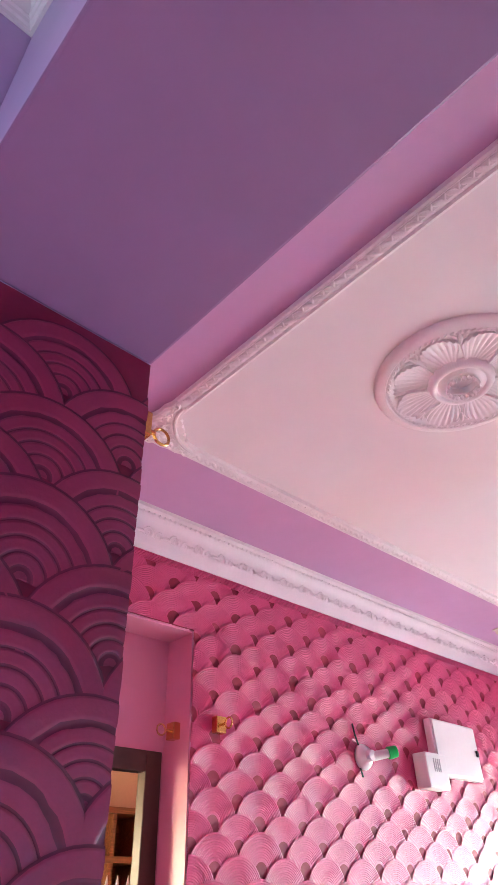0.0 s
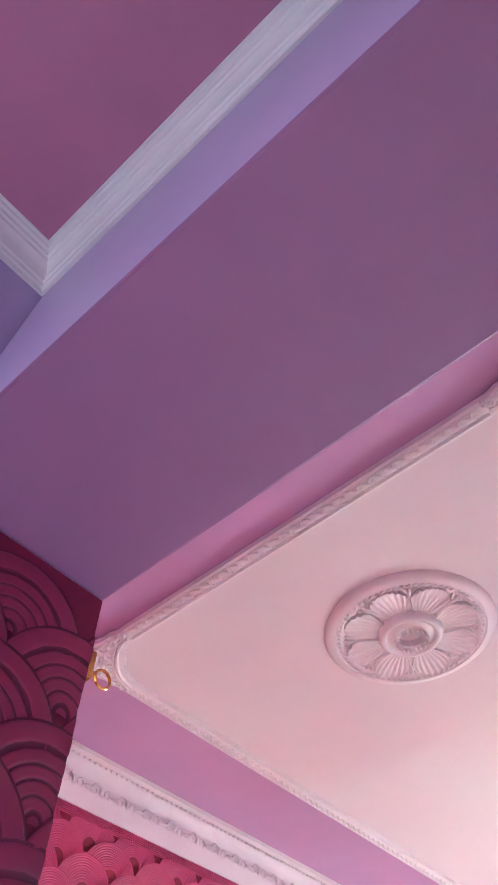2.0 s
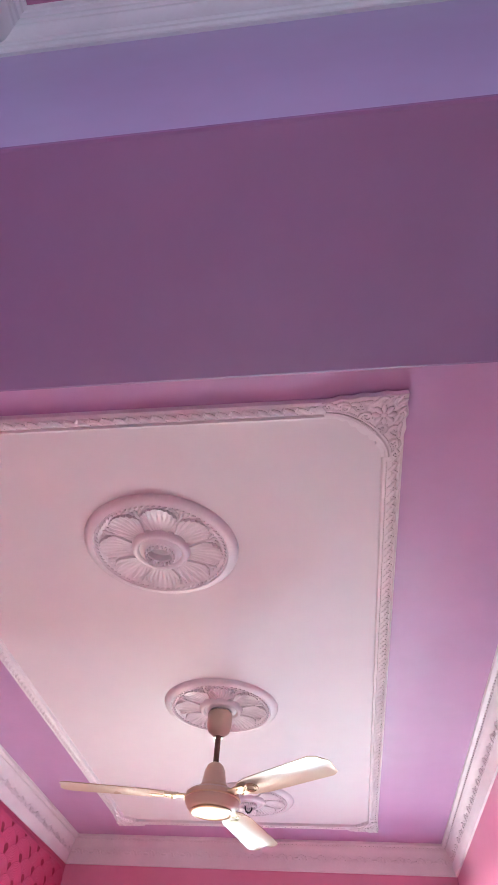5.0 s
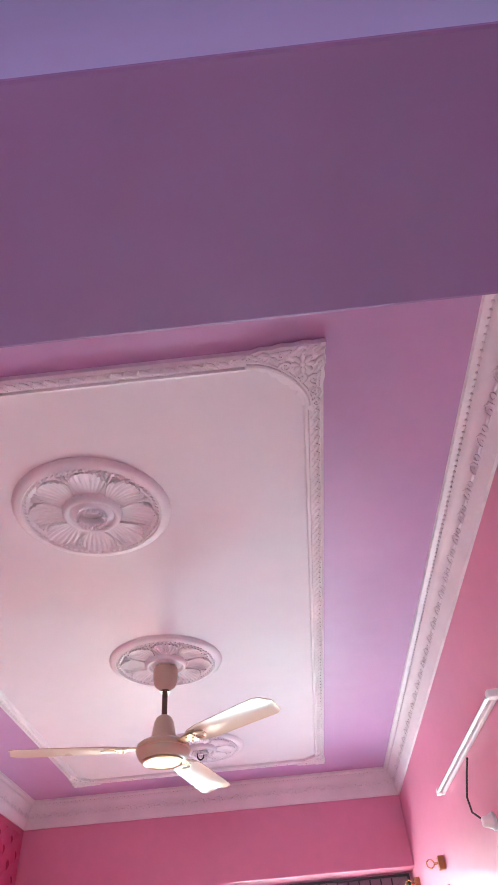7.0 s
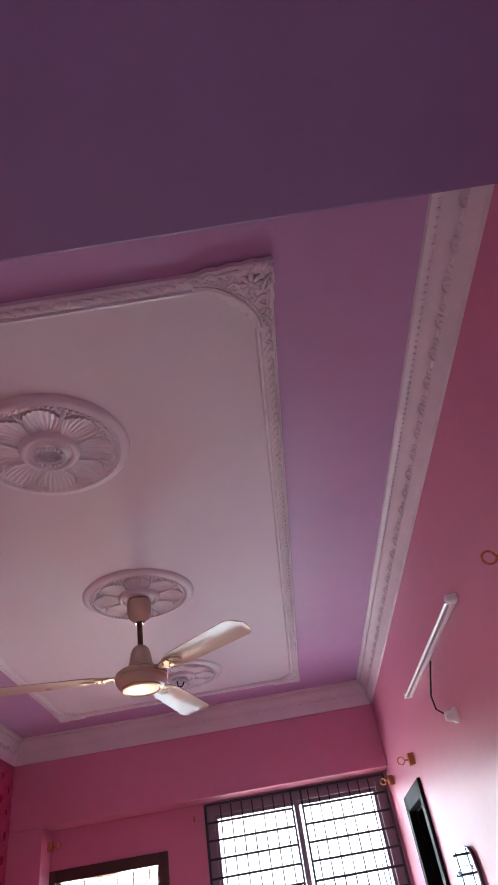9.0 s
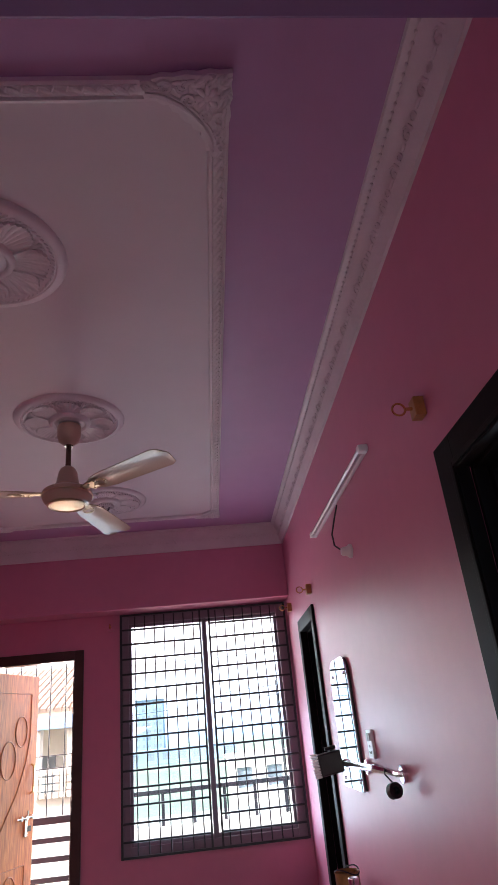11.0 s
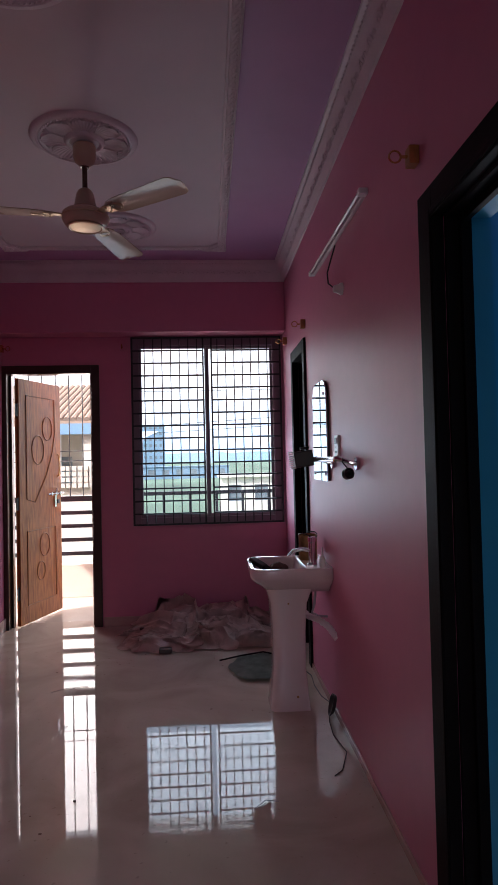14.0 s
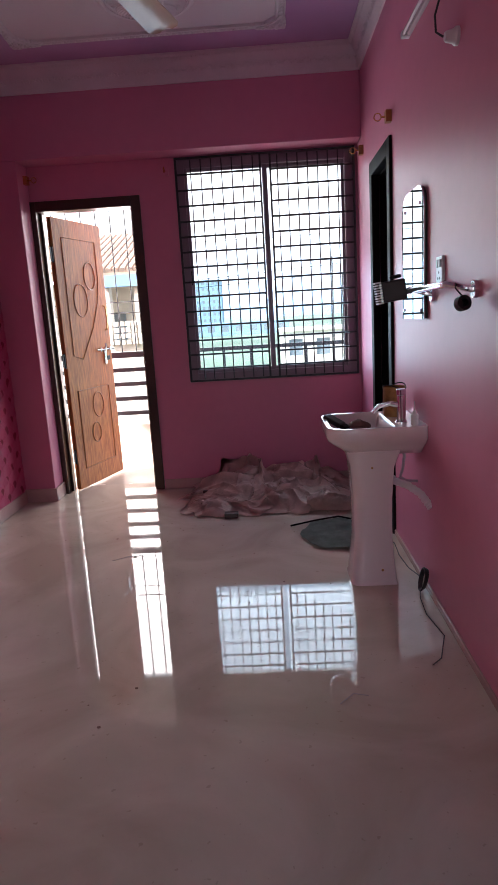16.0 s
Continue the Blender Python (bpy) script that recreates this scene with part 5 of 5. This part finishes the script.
# ---- outside ----
G = -6.5
GRASS = mat("dry_green_fields", (0.09, 0.14, 0.095), 0.95, var=0.35, scale=0.03, fine=0.6, bump=0.3, dist=0.2)
# distance haze is put into the blue of the hills
HAZE = mat("haze_tinted_hills", (0.14, 0.23, 0.32), 1.0, var=0.12, scale=0.004, fine=0.05, bump=0)
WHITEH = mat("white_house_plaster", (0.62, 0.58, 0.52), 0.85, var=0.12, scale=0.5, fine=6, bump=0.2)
# bluish haze is mixed into this plaster colour for the far buildings
HAZEH = mat("haze_tinted_plaster", (0.15, 0.24, 0.34), 0.85, var=0.12, scale=0.1, fine=2, bump=0.1)
TILE = mat("tan_roof_tile", (0.34, 0.24, 0.17), 0.85, var=0.3, scale=1.5, fine=18, bump=0.4)
GLAZ = mat("dark_far_window", (0.15, 0.18, 0.21), 0.2, var=0.1)
structure("ground", boxes((-900, 5.3, G - 1, 900, 2400, G)), GRASS, "flat green and dry fields reaching the horizon", "ground")
bm = bmesh.new()
n = 160
lo, hi = [], []
for i in range(n + 1):
    x = -1100 + 2200 * i / n
    h = G + 16 + 22 * (0.5 + 0.5 * noise.noise(Vector((x * 0.0042, 3, 1)))) + 6 * noise.noise(Vector((x * 0.02, 1, 4)))
    lo.append((bm.verts.new((x, 1500, G)), bm.verts.new((x, 1900, G))))
    hi.append((bm.verts.new((x, 1640, h * 0.8)), bm.verts.new((x, 1760, h))))
for i in range(n):
    bm.faces.new((lo[i][0], lo[i + 1][0], hi[i + 1][0], hi[i][0]))
    bm.faces.new((hi[i][0], hi[i + 1][0], hi[i + 1][1], hi[i][1]))
    bm.faces.new((hi[i][1], hi[i + 1][1], lo[i + 1][1], lo[i][1]))
structure("backdrop_hills", bm, HAZE, "low hills along the horizon, tinted blue for haze", "hills", smooth=True)


def block_house(name, label, x0, x1, y0, y1, h, wall, floors, bays, category="house", roof=0.5):
    """A flat-roofed block with rows of real window recesses on the side that faces the room."""
    ob = thing(name, label, category)
    fh, bw = h / floors, (x1 - x0) / bays
    holes = [(x0 + bw * (b + 0.25), x0 + bw * (b + 0.75), G + fh * (f + 0.32), G + fh * (f + 0.78)) for f in range(floors) for b in range(bays)]
    part("front_wall", wall_bm("x", x0, x1, y0, y0 + 0.3, G, G + h, holes), wall, ob)
    part("body", boxes((x0, y0 + 0.6, G, x1, y1, G + h - 0.02)), wall, ob)
    part("roof", boxes((x0 - roof, y0 - roof, G + h, x1 + roof, y1 + roof, G + h + roof * 0.5)), wall, ob)
    for a, b, c, d in holes:
        part("window", boxes((a, y0 + 0.15, c, b, y0 + 0.2, d)), GLAZ, ob)
    return ob


block_house("tower_block", "distant apartment tower, tinted blue-grey for haze", -43, -27, 400, 415, 30.5, HAZEH, 8, 5, "tower block", 0.6)
block_house("long_building", "distant long white building among the fields, tinted blue for haze", -60, 10, 260, 275, 5.0, HAZEH, 1, 12, "building", 0.4)
block_house("house", "white flat-roofed house beyond the fields", 2.5, 12, 55, 64, 6.2, WHITEH, 2, 4, "house", 0.3)
block_house("house", "cream flat-roofed house behind a bare plot", 5.5, 9.5, 30, 36, 5.0, WHITEH, 2, 3, "house", 0.3)
block_house("house", "low white farm house far out in the fields", 18, 38, 130, 138, 5.6, WHITEH, 1, 6, "house", 0.3)

for p, q in (((-20, 25, 2.0), (24, 25, 4.4)), ((-20, 25.4, 1.9), (24, 25.4, 3.9)), ((-20, 30, 4.9), (24, 30, 5.1))):
    cb = thing("overhead_cable", "thin sagging overhead cable across the sky", "cable", "overhead cables")
    bm = bmesh.new()
    tube(bm, [Vector(p).lerp(Vector(q), i / 20) - Z * 1.2 * (i / 20) * (1 - i / 20) for i in range(21)], 0.012, 5)
    part("cable", bm, STEEL, cb)

for x in (-20.0, 24.0):
    pole = thing("utility_pole", "grey concrete utility pole that carries overhead cables", "utility pole", "utility poles")
    bm = bmesh.new()
    cyl(bm, (x, 25.2, G), (x, 25.2, 5.0), 0.22, 0.15, seg=12)
    part("pole", bm, WHITEH, pole, smooth=True)
    part("cross_arm", boxes((x - 0.06, 24.9, 4.36, x + 0.06, 30.1, 4.46), (x - 0.06, 24.9, 1.86, x + 0.06, 25.5, 2.05), (x - 0.04, 29.9, 4.4, x + 0.04, 30.1, 5.15)), STEEL, pole)

# neighbour's roof terrace with a dark railing
terr = thing("roof_terrace", "grey neighbouring roof terrace behind a dark railing", "roof terrace")
part("slab", boxes((-1.0, 14.2, G, 6.0, 22, -0.55)), mat("grey_roof_screed", (0.34, 0.36, 0.32), 0.9, var=0.25, scale=1.0, fine=9), terr)
part("parapet", boxes((-1.0, 14.0, G, 6.0, 14.2, 0.02)), WHITEH, terr)
part("hand_rail", boxes((-1.0, 14.02, 0.56, 6.0, 14.12, 0.64)), STEEL, terr)
for i in range(12):
    part("rail_post", boxes((-0.9 + i * 0.6, 14.04, 0.0, -0.84 + i * 0.6, 14.10, 0.56)), STEEL, terr)
for x, h in ((3.0, 2.6), (3.25, 2.2), (3.55, 2.5)):
    bm = bmesh.new()
    cyl(bm, (x, 16.5, -0.55), (x, 16.5, h), 0.02, seg=6)
    part("steel_rod", bm, STEEL, terr, "bare reinforcing rod")

# neighbour house seen past the open door
nh = thing("tiled_house", "neighbouring white house with a tan tiled roof and pillars", "house")
bm = bmesh.new()
vs = [bm.verts.new(p) for p in ((-3.4, 9.2, 1.97), (-0.2, 9.2, 1.97), (-0.2, 11.6, 2.75), (-3.4, 11.6, 2.75), (-3.4, 9.2, 1.90), (-0.2, 9.2, 1.90), (-0.2, 11.6, 2.66), (-3.4, 11.6, 2.66))]
for q in ((0, 1, 2, 3), (4, 5, 6, 7), (0, 1, 5, 4), (1, 2, 6, 5), (2, 3, 7, 6), (3, 0, 4, 7)):
    bm.faces.new([vs[i] for i in q])
roof_ob = part("roof", bm, TILE, nh, "tan tiled roof slope")
for r in range(9):
    f = r / 9
    bm = bmesh.new()
    for k in range(32):
        cyl(bm, (-3.35 + k * 0.1, 9.2 + 2.4 * f, 1.985 + 0.78 * f), (-3.35 + k * 0.1, 9.2 + 2.4 * (f + 0.105), 2.00 + 0.78 * (f + 0.1)), 0.050, 0.042, seg=8)
    part("tile_course", bm, TILE, roof_ob)
part("blue_fascia", boxes((-0.95, 9.12, 1.77, -0.2, 9.2, 1.93)), mat("faded_blue_paint", (0.16, 0.30, 0.46), 0.6, var=0.2), nh, "faded blue fascia board")
part("back_wall", boxes((-3.4, 10.6, G, -0.2, 10.8, 1.95)), WHITEH, nh)
part("lower_wall", boxes((-3.4, 9.2, G, -0.2, 9.35, 1.02)), WHITEH, nh)
for x in (-2.3, -1.55, -1.02, -0.52):
    part("pillar", boxes((x, 9.2, 1.02, x + 0.16, 9.36, 1.90)), WHITEH, nh, bevel=0.01)
    part("dark_window", boxes((x + 0.28, 10.57, 0.95, x + 0.58, 10.6, 1.45)), GLAZ, nh)
for r in range(4):
    for k in range(8):
        part("vent_block", boxes((-0.92 + k * 0.085, 9.14, 0.98 + r * 0.085, -0.856 + k * 0.085, 9.2, 1.044 + r * 0.085)), WHITEH, nh)

# hazy bright sky far behind everything that stands outside
SKYG = bpy.data.materials.new("bright_hazy_sky")
nn, ll, pp = nodes_of(SKYG)
em = nn.new("ShaderNodeEmission")
tc, sep = nn.new("ShaderNodeTexCoord"), nn.new("ShaderNodeSeparateXYZ")
ll.new(tc.outputs["Object"], sep.inputs[0])
mr = nn.new("ShaderNodeMapRange")
mr.inputs["From Min"].default_value, mr.inputs["From Max"].default_value = 0, 300
ll.new(sep.outputs[2], mr.inputs[0])
rampn = nn.new("ShaderNodeValToRGB")
rampn.color_ramp.elements[0].color, rampn.color_ramp.elements[1].color = (0.50, 0.72, 1.0, 1), (0.95, 0.98, 1.0, 1)
ll.new(mr.outputs[0], rampn.inputs[0])
ll.new(rampn.outputs[0], em.inputs[0])
em.inputs[1].default_value = SKYGLOW
ll.new(em.outputs[0], nn["Material Output"].inputs["Surface"])
bm = bmesh.new()
vs = [bm.verts.new((-2400 + 4800 * i / 24, 2300 - 500 * ((i - 12) / 12) ** 2, z)) for z in (-30, 1800) for i in range(25)]
for i in range(24):
    bm.faces.new((vs[i], vs[i + 1], vs[26 + i], vs[25 + i]))
structure("backdrop_sky", bm, SKYG, "bright hazy white sky", "sky")
